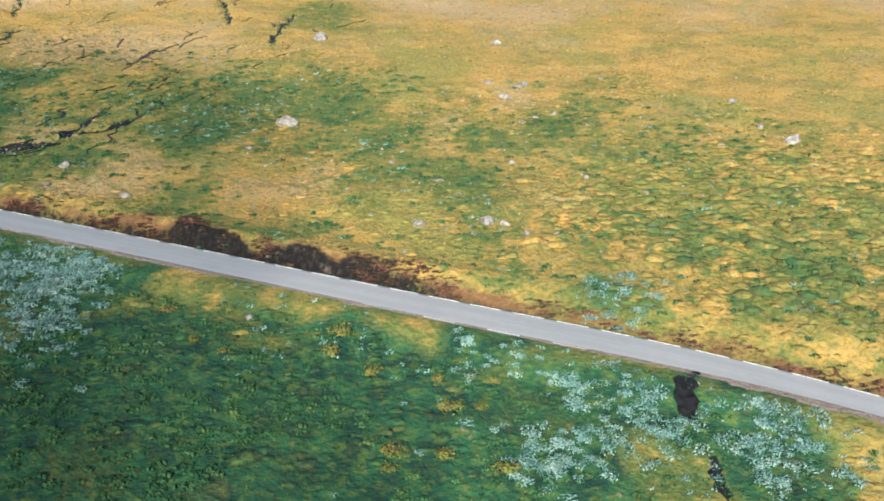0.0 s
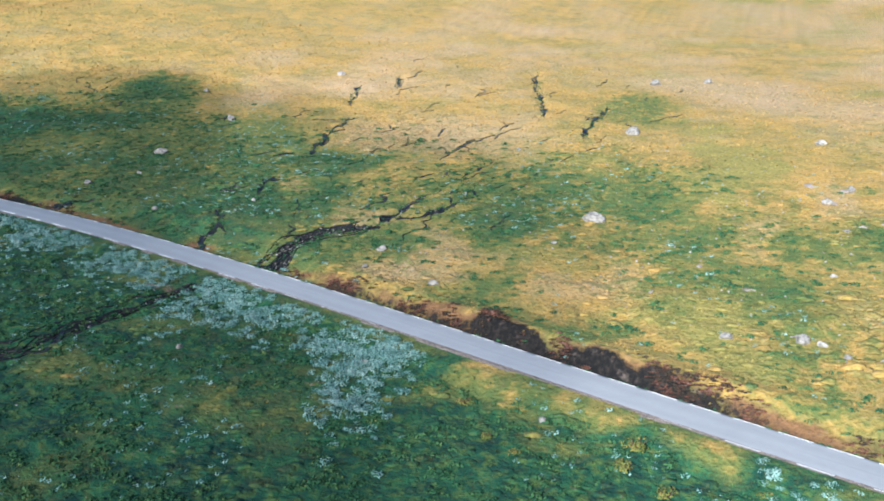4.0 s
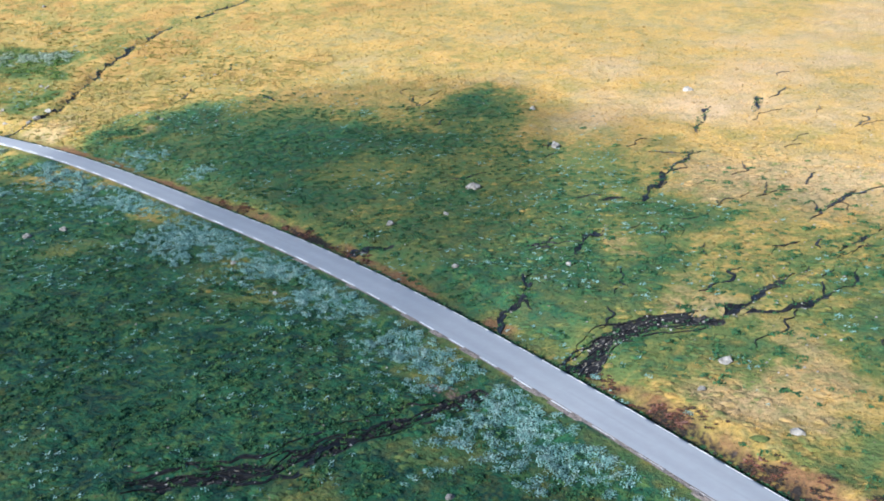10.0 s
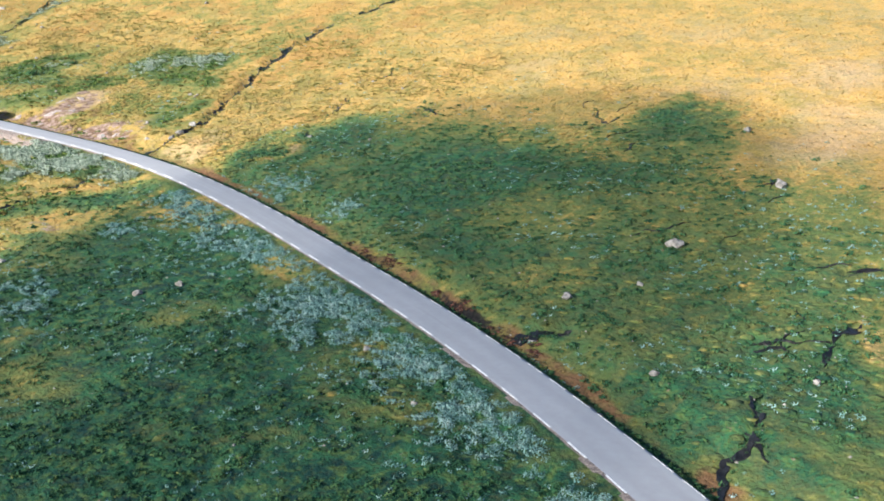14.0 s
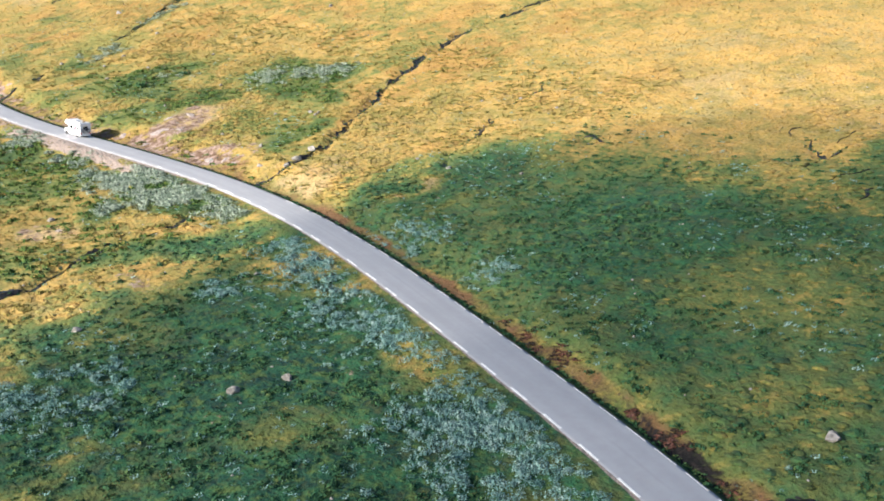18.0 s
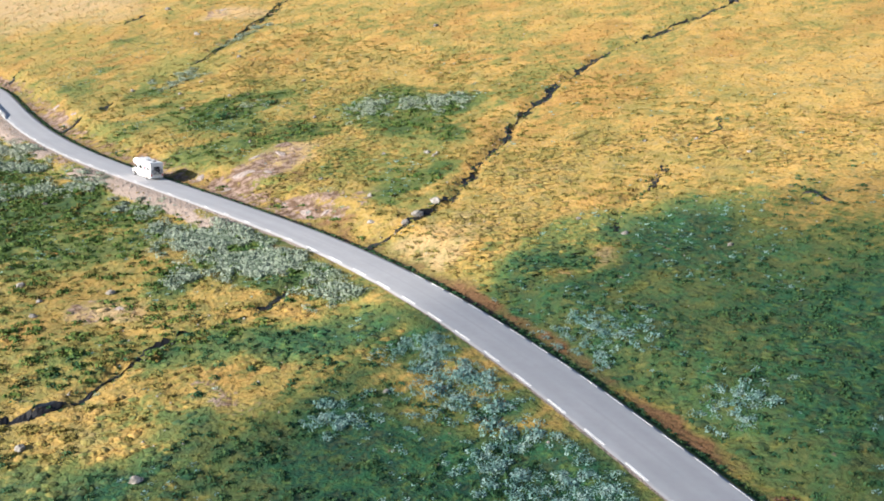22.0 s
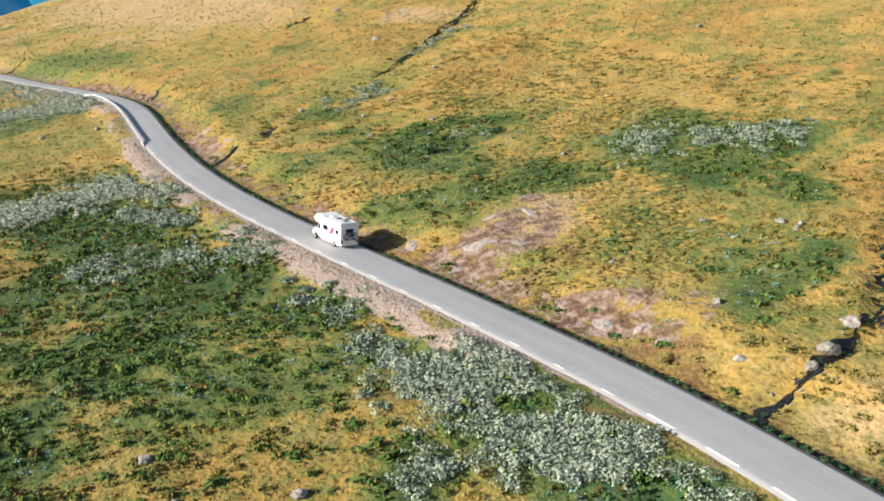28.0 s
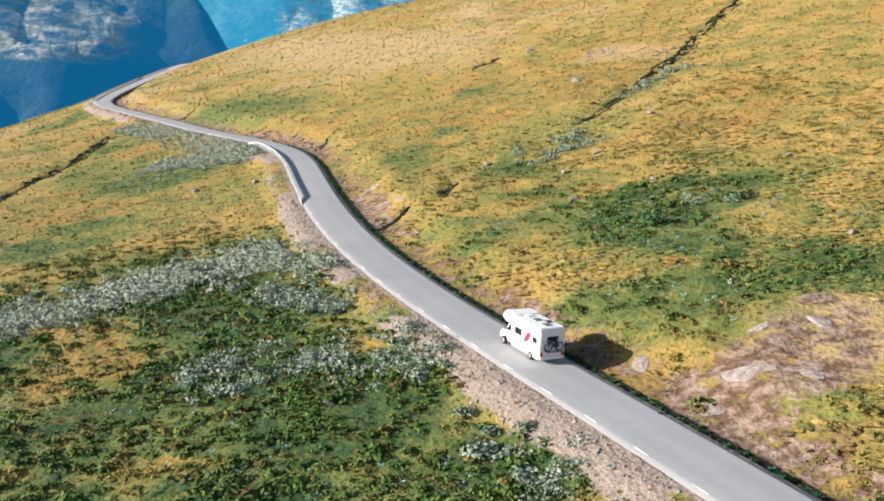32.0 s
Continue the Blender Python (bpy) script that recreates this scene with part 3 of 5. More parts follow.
PATCHES_MID_A = [
    (GOLD_, -159, 278, 60, 39, 29), (DEEP_, -83, 130, 9, 13, 19), (DEEP_, -84, 91, 11, 15, 22), (DEEP_, -150, 165, 19, 16, 26), (DEEP_, -133, 199, 13, 14, 23),
    (BROWN_, -122, 158, 6, 7, 23), (BROWN_, -117, 134, 11, 6, 24), (DEEP_, -84, 119, 5, 7, 45), (OLIVE_, -103, 110, 6, 5, 32), (DEEP_, -132, 106, 18, 18, 33),
    (DEEP_, -100, 81, 10, 12, 37), (OLIVE_, -110, 96, 7, 3, 35), (GREEN_, -83, 148, 8, 8, 26), (OLIVE_, -112, 172, 6, 12, 25), (DEEP_, -130, 144, 6, 7, 37),
    (DEEP_, -136, 172, 7, 7, 33), (DEEP_, -160, 165, 14, 11, 32), (DEEP_, -137, 205, 7, 10, 27), (DEEP_, -156, 143, 6, 6, 33),
]
PATCHES_MID_B = [
    (BROWN_, -130, 155, 5, 8, 34), (BROWN_, -119, 168, 4, 8, 35), (OLIVE_, -120, 132, 6, 2, 37), (GREEN_, -97, 130, 3, 4, 35), (OLIVE_, -116, 142, 9, 5, 39),
    (DEEP_, -137, 113, 4, 5, 43), (OLIVE_, -144, 108, 7, 5, 43), (OLIVE_, -141, 87, 7, 5, 47), (OLIVE_, -117, 118, 3, 2, 32), (DEEP_, -139, 98, 6, 4, 45), (DEEP_, -147, 152, 10, 11, 40),
    (BROWN_, -158, 139, 7, 2, 42),
]
PATCHES_BEND_A = [
    (DEEP_, -169, 96, 10, 9, 44), (ORANGE_, -164, 139, 7, 2, 36), (GOLD_, -196, 113, 8, 8, 40), (ORANGE_, -196, 111, 7, 6, 44), (ORANGE_, -227, 97, 4, 14, 46),
    (ORANGE_, -177, 90, 5, 6, 51), (STRAW_, -226, 105, 5, 5, 46), (GOLD_, -189, 99, 6, 5, 48), (GOLD_, -202, 132, 5, 5, 47), (STRAW_, -212, 147, 8, 7, 36),
    (STRAW_, -192, 152, 5, 6, 36), (DEEP_, -171, 146, 4, 6, 39), (DEEP_, -165, 120, 13, 6, 43), (GREEN_, -171, 169, 8, 5, 35), (GOLD_, -210, 226, 21, 13, 26),
    (STRAW_, -226, 105, 4, 5, 52), (ORANGE_, -220, 96, 5, 6, 55), (DEEP_, -227, 114, 5, 6, 49), (DEEP_, -198, 122, 9, 7, 45),
]
PATCHES_BEND_B = [
    (GREEN_, -204, 117, 5, 5, 50), (DEEP_, -212, 101, 3, 3, 54), (RUST_, -202, 143, 6, 4, 33), (GOLD_, -217, 163, 11, 18, 39), (DEEP_, -193, 146, 4, 10, 43),
]
PATCHES_WEST_A = [
    (GOLD_, -240, 111, 9, 9, 39), (GOLD_, -261, 110, 15, 8, 41), (STRAW_, -266, 147, 9, 9, 35), (DEEP_, -275, 100, 6, 14, 45), (GREEN_, -250, 108, 10, 7, 47),
    (GOLD_, -236, 118, 5, 4, 47), (GOLD_, -241, 97, 4, 3, 51), (GOLD_, -240, 144, 7, 7, 41), (GREEN_, -280, 142, 12, 8, 38), (GREEN_, -277, 171, 11, 12, 32),
    (ORANGE_, -373, 171, 15, 17, 27), (OLIVE_, -245, 160, 10, 12, 35), (DEEP_, -275, 110, 7, 9, 53), (DEEP_, -308, 104, 9, 8, 49), (ORANGE_, -297, 86, 8, 10, 58),
    (ORANGE_, -277, 84, 4, 4, 61), (GREEN_, -275, 97, 8, 6, 55), (DEEP_, -263, 96, 9, 6, 58), (GOLD_, -253, 99, 7, 2, 59),
]
PATCHES_WEST_B = [
    (DEEP_, -261, 116, 5, 6, 54), (ORANGE_, -257, 102, 3, 2, 57), (DEEP_, -262, 105, 6, 5, 56), (RUST_, -238, 117, 3, 2, 58), (GREEN_, -297, 147, 7, 7, 39),
    (GREEN_, -272, 154, 4, 4, 43), (ORANGE_, -289, 141, 5, 4, 41), (GREEN_, -283, 134, 6, 4, 44), (ORANGE_, -379, 176, 15, 12, 24), (STRAW_, -394, 181, 8, 8, 22),
    (GREEN_, -279, 171, 7, 8, 35), (RUST_, -253, 142, 4, 6, 49), (OLIVE_, -318, 129, 9, 6, 38), (YELLOW_, -349, 157, 15, 10, 31), (YELLOW_, -364, 99, 11, 14, 45),
    (GOLD_, -344, 93, 18, 6, 46), (GREEN_, -393, 91, 14, 15, 41), (GREEN_, -456, 106, 32, 13, 29), (STRAW_, -506, 139, 100, 24, 16),
]
PATCHES_WEST_C = [
    (GOLD_, -306, 179, 16, 16, 31), (ORANGE_, -300, 88, 9, 10, 60), (ORANGE_, -272, 94, 7, 3, 63), (DEEP_, -290, 104, 7, 11, 56), (DEEP_, -269, 110, 5, 5, 59),
    (OLIVE_, -280, 95, 5, 5, 60), (STRAW_, -384, 185, 13, 10, 21), (ORANGE_, -232, 108, 8, 6, 50), (GREEN_, -246, 107, 9, 7, 50), (OLIVE_, -212, 100, 9, 7, 50),
]
# the two deep green patches also darken the cover for cloud shade
PATCHES_BROAD = [(GREEN_, -112, 150, 44, 40, 25), (GREEN_, -70, 130, 16, 24, 20), (GREEN_, -165, 160, 26, 34, 40), (DEEP_, -190, 160, 10, 22, 10), (DEEP_, -174, 112, 9, 13, 40), (GOLD_, -222, 110, 22, 13, 45)]
PATCHES = PATCHES_BROAD + PATCHES_EAST_A + PATCHES_EAST_B + PATCHES_EAST_C + PATCHES_MID_A + PATCHES_MID_B + PATCHES_BEND_A + PATCHES_BEND_B + PATCHES_WEST_A + PATCHES_WEST_B + PATCHES_WEST_C


def spots(x, y, rows):
    out = np.zeros(np.shape(x))
    wx, wy = x + 14 * (fbm(x, y, 22, 51, 2) - 0.5), y + 14 * (fbm(x, y, 22, 57, 2) - 0.5)
    for cx, cy, rx, ry, amount in rows:
        out = np.maximum(out, amount * (1 - smooth(0.55, 1.25, np.hypot((wx - cx) / rx, (wy - cy) / ry))))
    return out


WILLOW_EAST = [
    (-41, 90, -34, 92, 5), (-39, 82, -35, 84, 4), (2, 81.5, 10, 79.6, 3), (9.4, 77, 18, 73.5, 3.5), (8, 73, 9, 64, 3.5), (25, 74, 25, 66, 4),
    (14.5, 92, 19, 89, 2), (-131, 123, -108, 119, 3), (-105, 115.4, -87, 111.4, 3), (-84, 108.7, -70, 105.3, 3), (-65, 102.5, -48, 97, 3.5),
    (-45, 93.5, -36, 90, 3), (-137, 120, -122, 115, 4), (-113, 115.5, -97, 111.6, 2.5), (-81, 110, -71, 103.5, 2), (-63, 100, -50, 97.5, 4),
    (-113, 115.6, -85, 113, 2)]
WILLOW_WEST = [
    (-186, 128.5, -174, 127.3, 2.5), (-166, 122.5, -150, 125, 3), (-134.5, 117.6, -120, 121, 2.5), (-242, 121, -219.5, 124.7, 3.5),
    (-238, 123.6, -206, 129, 2.8), (-188, 128, -171, 128, 2.5), (-164, 125.5, -143, 125.6, 2.5), (-138.5, 123.7, -125, 118, 3),
    (-169, 87, -165.6, 97.6, 5), (-184, 115.5, -178, 116, 2.5), (-181, 144, -172, 142, 3), (-160, 143.4, -156, 143.5, 2.5),
    (-248, 118.6, -240, 128, 2.2), (-237, 125.3, -221, 128.5, 2.5), (-228, 124, -216.5, 126, 3), (-292, 97.3, -286, 103, 3), (-227.5, 115, -226, 117, 2)]
WILLOW_FAR = [
    (-278, 169, -262, 181, 5), (-338, 146, -340, 156, 2), (-325, 89, -320, 111, 2.2), (-322, 62, -320, 76, 5), (-319, 76, -323, 92, 5), (-323, 90, -327, 106, 4.5),
    (-326, 104.7, -313, 112, 3), (-310, 105, -299, 111.6, 2.4), (-291, 115.5, -286, 117.4, 1.8), (-346, 147, -342, 155.6, 2.2), (-287, 108, -280, 117, 2.5),
    (-303, 155, -295, 158, 1.5), (-358, 167, -364, 182, 2), (-261.6, 119.5, -256.5, 119.8, 1.8), (-406, 89, -393, 110, 4), (-468, 78, -404, 103, 3)]


def wild_green(x, y):
    """How green the cover is by itself, 0 to 1."""
    p = (y - road_y(x)) * slant(x)
    a = np.maximum(spots(x, y, LUSH_SPOTS), (0.78 - 0.56 * smooth(-180, -198, x) * smooth(-250, -240, x)) * (1 - smooth(-14, -6, p)) * smooth(-345, -315, x) * (1 - smooth(-30, 34, x)))
    a = np.maximum(a, 0.42 * smooth(0.46, 0.7, fbm(x, y, 26, 71, 2)) * (1 - 0.35 * smooth(-190, -230, x) * (p > 0)) * (1 - 0.85 * smooth(40, 85, p)) * (1 - 0.6 * smooth(-40, 0, x) * (p > 0)))
    w = np.zeros(np.shape(x))
    for ax, ay, bx, by, r in WILLOW_EAST + WILLOW_WEST + WILLOW_FAR:
        inside = (np.abs(x - (ax + bx) / 2) < abs(bx - ax) / 2 + 2 * r) & (np.abs(y - (ay + by) / 2) < abs(by - ay) / 2 + 2 * r)
        if inside.any():
            w[inside] = np.maximum(w[inside], (0.8 if ax > -300 else 0.4) * (1 - smooth(0.7 * r, 1.7 * r, near_way(x[inside], y[inside], (ax, ay, bx, by)))))
    a = np.maximum(a, w)
    patch = fbm(x, y, 6.5, 72, 3)
    east = (0.27 - 0.05 * smooth(2, 14, p) + 0.03 * smooth(-150, -125, x) * (1 - smooth(-70, -45, x))) * smooth(-160, -120, x) * (1 - smooth(45, 95, p))
    east = east + 0.05 * smooth(3, 4, p) * (1 - smooth(6, 9, p))
    a = a * (1 - (0.42 + 0.3 * smooth(-200, -225, x)) * smooth(0.48, 0.64, fbm(x + 40, y, 14, 78, 3)))
    return np.clip(a * (0.55 + 0.9 * patch) + east + 0.12 * smooth(-200, -240, x) + 0.25 * (smooth(0.42, 0.66, fbm(x, y, 5.0, 75, 2)) - 0.5), 0, 1)


def fields(x, y):
    """Lush, straw, orange, yellow and rust at x, y, each 0 to 1."""
    x, y = np.asarray(x, float), np.asarray(y, float)
    p = (y - road_y(x)) * slant(x)
    rust = np.maximum(0.75 * spots(x, y, RUST_SPOTS), 0.45 * smooth(4.4, 5.2, p) * (1 - smooth(6.5, 9.5, p)) * vnoise(x, y, 14, 73))
    rust = np.maximum(rust, 0.45 * bank(x) * smooth(4.9, 5.4, p) * (1 - smooth(5.8, 7.6, p)))
    rust = np.maximum(rust, (0.3 + 0.45 * vnoise(x, y, 7, 80)) * smooth(4.0, 5.0, p) * (1 - smooth(7.5, 12, p)) * smooth(-212, -228, x))
    cut = smooth(-345, -330, x) * smooth(4.0, 4.8, p) * (1 - smooth(5.4, 8.0, p + 2.5 * (fbm(x, y, 3.5, 81, 2) - 0.5)))
    # besides dry grass, straw carries the pale haze of the upper slope as colour
    high = smooth(150, 225, y) * (1 - smooth(-190, -240, x))
    straw = (1 - 0.6 * smooth(-190, -235, x) * smooth(-460, -400, x)) * np.clip(0.4 * high * (1 - 0.6 * smooth(-105, -160, x)) + 0.3 * smooth(-400, -460, x) + 0.8 * (fbm(x, y, 18, 183, 3) - 0.5), 0, 1)
    orange = 0.6 * smooth(0.48, 0.68, fbm(x, y, 15, 181, 3)) * smooth(-165, -215, x)
    yellow = 0.7 * smooth(0.42, 0.7, fbm(x, y, 12, 185, 3)) * smooth(-60, 0, x) + 0.4 * smooth(0.5, 0.7, fbm(x, y, 20, 187, 2))
    out = np.stack([wild_green(x, y) * (1 - 0.75 * high), straw, orange, yellow, rust], -1)
    wx = x + 8 * (fbm(x, y, 12, 191, 2) - 0.5) + 3.0 * (vnoise(x, y, 3, 193) - 0.5)
    wy = y + 8 * (fbm(x, y, 12, 195, 2) - 0.5) + 3.0 * (vnoise(x, y, 3, 197) - 0.5)
    for look_, cx, cy, ra, rd, turn in PATCHES:
        reach = 1.3 * max(ra, rd) + 6
        near = (np.abs(x - cx) < reach) & (np.abs(y - cy) < reach)
        if near.any():
            dx, dy, c, s_ = wx[near] - cx, wy[near] - cy, math.cos(radians(turn)), math.sin(radians(turn))
            m = (0.68 if cx > -185 else 0.85) * (1 - smooth(0.3, 1.3, np.hypot((dx * c + dy * s_) / ra, (dy * c - dx * s_) / rd)))[..., None]
            out[near] = out[near] * (1 - m) + m * np.array(look_)
    cut = (cut * (0.2 + 0.75 * vnoise(x, y, 5, 82)))[..., None]
    west = smooth(-195, -215, x)[..., None]
    out = out * (1 - cut) + cut * ((1 - west) * np.array((0.35, 0.0, 0.5, 0.0, 0.95)) + west * np.array((0.28, 0.25, 0.5, 0.0, 0.55)))
    behind = (0.75 * smooth(-205, -185, x) * (1 - smooth(-112, -90, x)) * smooth(6.0, 7.5, p) * (1 - smooth(10, 14, p)))[..., None]
    out = out * (1 - behind) + behind * np.array((0.65, 0.0, 0.1, 0.0, 0.1))
    near_road = (1 - smooth(8, 12, np.abs(p))) * smooth(-100, -70, x)
    out[..., 3] *= 1 - 0.8 * near_road * (p > 0)
    verge = 0.5 * smooth(-6.2, -4.6, p) * (1 - smooth(-3.6, -3.2, p)) * (p < 0) * smooth(0.3, 0.5, vnoise(x, y, 6, 199))
    out = out * (1 - verge[..., None]) + verge[..., None] * np.array((0.45, 0.1, 0.0, 0.7, 0.0))
    return out


def lushness(x, y):
    return fields(x, y)[..., 0]


def dress(ob, x, y, times=1, jitter=0.0):
    """Give ob, whose points stand at x, y (times points each), the layers of the ground's colour."""
    x, y = np.asarray(x, float).ravel(), np.asarray(y, float).ravel()
    p = (y - road_y(x)) * slant(x)
    f = fields(x, y)
    lush = np.clip(f[:, 0] + (np.random.default_rng(3).normal(0, jitter, len(x)) if jitter else 0), 0, 1)
    west = smooth(-225, -245, x)
    bare = spots(x, y, BARE_SPOTS) + 0.75 * smooth(4.1, 5.1, p) * (1 - smooth(7, 10.5, p)) * west * (0.4 + vnoise(x, y, 9, 76)) + 0.55 * smooth(-9, -5.5, p) * (1 - smooth(-3.7, -3.1, p)) * west
    shoulder = (np.abs(p) < 3.15 + 0.35 * vnoise(x, y, 3, 74) + 0.3 * smooth(-210, -240, x)) * 0.8 + smooth(-8.0, -6.0, p) * (1 - smooth(-3.5, -3.2, p)) * west * (0.15 + 0.95 * smooth(0.3, 0.6, vnoise(x, y, 8, 78)))
    dark = 1.5 * bank(x) * (0.45 + 0.75 * vnoise(x, x * 0, 9, 155)) * smooth(3.5, 4.0, p) * (1 - smooth(5.1, 6.3, p + 2.2 * (fbm(x, y, 3.0, 77, 3) - 0.5)))
    # shadow in the uphill ditch, painted as a dark strip along the road
    dark = np.maximum(dark, (0.85 - 0.4 * smooth(-200, -170, x)) * smooth(3.4, 3.7, p) * (1 - smooth(4.5, 5.2, p)))
    _, wet = channel_depth(x, y)
    if times > 1:
        wet, shoulder, dark = wet * 0, shoulder * 0, dark * 0
    for name, layers in (("cover", (lush, np.clip(bare, 0, 1), f[:, 4])), ("kind", (wet, np.clip(shoulder, 0, 1), np.clip(dark, 0, 1))), ("tone", (f[:, 1], f[:, 2], f[:, 3]))):
        color_layer(ob, name, np.repeat(np.stack(layers, -1), times, 0))


# ---- the ground, one sheet ----
gx = steps((-1100, -640, 20), (-640, -480, 3), (-480, -330, 1.3), (-330, -165, 0.85), (-165, -25, 0.55), (-25, 60, 0.85), (60, 120, 2), (120, 600, 20))
gd = steps((-500, -120, 20), (-120, -70, 2.5), (-70, -22, 0.9), (-22, -9, 0.65), (-9, 9, 0.42), (9, 70, 0.6), (70, 120, 1.0), (120, 220, 2.5), (220, 900, 25))
X, D = np.meshgrid(gx, gd, indexing="ij")
Y = road_y(np.clip(X, -700, 130)) + D
Z = ground(X, Y)
terrain = mesh_from("ground", np.stack([X, Y, Z], -1).reshape(-1, 3), grid_faces(len(gx), len(gd)), M_GROUND, True)
tagged(terrain, "moorland hillside of golden and green grass cut by peat cracks", "ground", kind="structure")
dress(terrain, X, Y)

# ---- the road ----
rx = steps((128, -720, 2.0))
across = np.array([-3.25, -2.92, -2.6, -2.1, -1.55, -0.9, -0.3, 0.0, 0.3, 0.9, 1.55, 2.1, 2.6, 2.92, 3.08])
lift = np.array([-0.13, 0.0, 0.015, 0.03, 0.03, 0.045, 0.05, 0.05, 0.05, 0.045, 0.03, 0.03, 0.015, 0.0, -0.22])
slope_y = (road_y(rx + 1) - road_y(rx - 1)) / 2
nx_, ny_ = -slope_y * slant(rx), slant(rx)
wob = 0.10 * (vnoise(rx, rx * 0, 3.0, 91) - 0.5)
offs = across + wob[:, None] * (np.abs(across) > 2.85)
RX = rx[:, None] + nx_[:, None] * offs
RY = road_y(rx)[:, None] + ny_[:, None] * offs
RZ = road_z(rx)[:, None] + lift + 0.03
road = mesh_from("road", np.stack([RX, RY, RZ], -1).reshape(-1, 3), grid_faces(len(rx), len(across))[:, ::-1], M_ROAD, True)
tagged(road, "narrow worn grey asphalt mountain road with white edge lines", "road", kind="structure")
wheel = np.tile(np.exp(-((np.abs(across) - 1.3) / 0.5) ** 2), (len(rx), 1)) * (0.4 + 0.6 * vnoise(RX, RY, 12, 92)) + 0.7 * np.exp(-(across / 0.15) ** 2) * smooth(0.35, 0.6, vnoise(RX, RY, 9, 93))
dusty = np.tile(smooth(2.7, 3.05, np.abs(across)), (len(rx), 1))
color_layer(road, "track", np.stack([wheel, dusty, wheel * 0], -1).reshape(-1, 3))


def frame_at(x, off=0.0, up=0.0):
    """A pose on the road at x, off metres to the uphill side, its own x axis along the road towards +x."""
    s = float((road_y(x + 1) - road_y(x - 1)) / 2)
    g = float((road_z(x + 2) - road_z(x - 2)) / 4) / math.hypot(1, s)
    ax = Vector((1, s, 0)).normalized()
    side = Vector((-ax.y, ax.x, 0))
    fwd = (ax + Vector((0, 0, g))).normalized()
    top = fwd.cross(side).normalized() * 1.0
    m = Matrix((fwd, side, top)).transposed().to_4x4()
    m.translation = Vector((x, float(road_y(x)), float(road_z(x)) + 0.03 + up)) + side * off
    return m


def box(bm, lo, hi, bevel=0.0):
    made = bmesh.ops.create_cube(bm, size=1.0, matrix=Matrix.Translation([(a + b) / 2 for a, b in zip(lo, hi)]) @ Matrix.Diagonal([b - a for a, b in zip(lo, hi)] + [1]))
    if bevel:
        edges = list({e for v in made["verts"] for e in v.link_edges})
        bmesh.ops.bevel(bm, geom=edges, offset=bevel, segments=2, affect="EDGES")
    return made


bm = bmesh.new()
box(bm, (-1.5, -0.1, -0.02), (1.5, 0.1, 0.014))
dash_mesh = bpy.data.meshes.new("line_dash")
bm.to_mesh(dash_mesh)
bm.free()
dash_mesh.materials.append(M_LINE)
for off, slim in ((-2.78, 1.0), (2.78, 0.28)):
    x = 100.0
    while x > -560:
        c = 1 / math.hypot(1, float((road_y(x + 1) - road_y(x - 1)) / 2))
        if off > 0 and x < -205:
            break
        dash = new("line_dash", dash_mesh)
        dash.parent = road
        dash.matrix_world = frame_at(x, off, 0.016) @ Matrix.Diagonal((0.5 if x < -225 else 1, slim * (0.24 if x < -225 else 1), 1, 1))
        x -= (6.0 if off < 0 else 4.2) * c


# ---- scattered cover ----
rng = np.random.default_rng(7)


def scatter(name, template, faces, x, y, size, material_, label, category, sink=0.03, tall=None, lean=0.15):
    """Many copies of one small shape as ONE object of kind stuff."""
    n, k = len(x), len(template)
    z = ground(x, y) - sink
    a = rng.uniform(0, 2 * np.pi, n)
    ca, sa = np.cos(a)[:, None], np.sin(a)[:, None]
    tall = size if tall is None else tall
    tx, ty, tz = template[:, 0][None], template[:, 1][None], template[:, 2][None]
    lx, ly = rng.normal(0, lean, n)[:, None], rng.normal(0, lean, n)[:, None]
    vz = tz * tall[:, None]
    vx = (tx * ca - ty * sa) * size[:, None] + lx * vz
    vy = (tx * sa + ty * ca) * size[:, None] + ly * vz
    verts = np.stack([vx + x[:, None], vy + y[:, None], vz + z[:, None]], -1).reshape(-1, 3)
    f = (faces[None] + (np.arange(n) * k)[:, None, None]).reshape(-1, faces.shape[1])
    ob = mesh_from(name, verts, f, material_)
    return tagged(ob, label, category, kind="stuff")


def tuft(blades, seed):
    r = np.random.default_rng(seed)
    v, f = [], []
    for i in range(blades):
        a = 2 * math.pi * (i + r.uniform(-0.3, 0.3)) / blades
        o, w, h = r.uniform(0.05, 0.35), r.uniform(0.16, 0.3), r.uniform(0.6, 1.0)
        c, s_ = math.cos(a), math.sin(a)
        v += [(o * c - w * s_, o * s_ + w * c, -0.1), (o * c + w * s_, o * s_ - w * c, -0.1), ((o + 0.45) * c, (o + 0.45) * s_, h)]
        f.append((3 * i, 3 * i + 1, 3 * i + 2))
    return np.array(v), np.array(f)


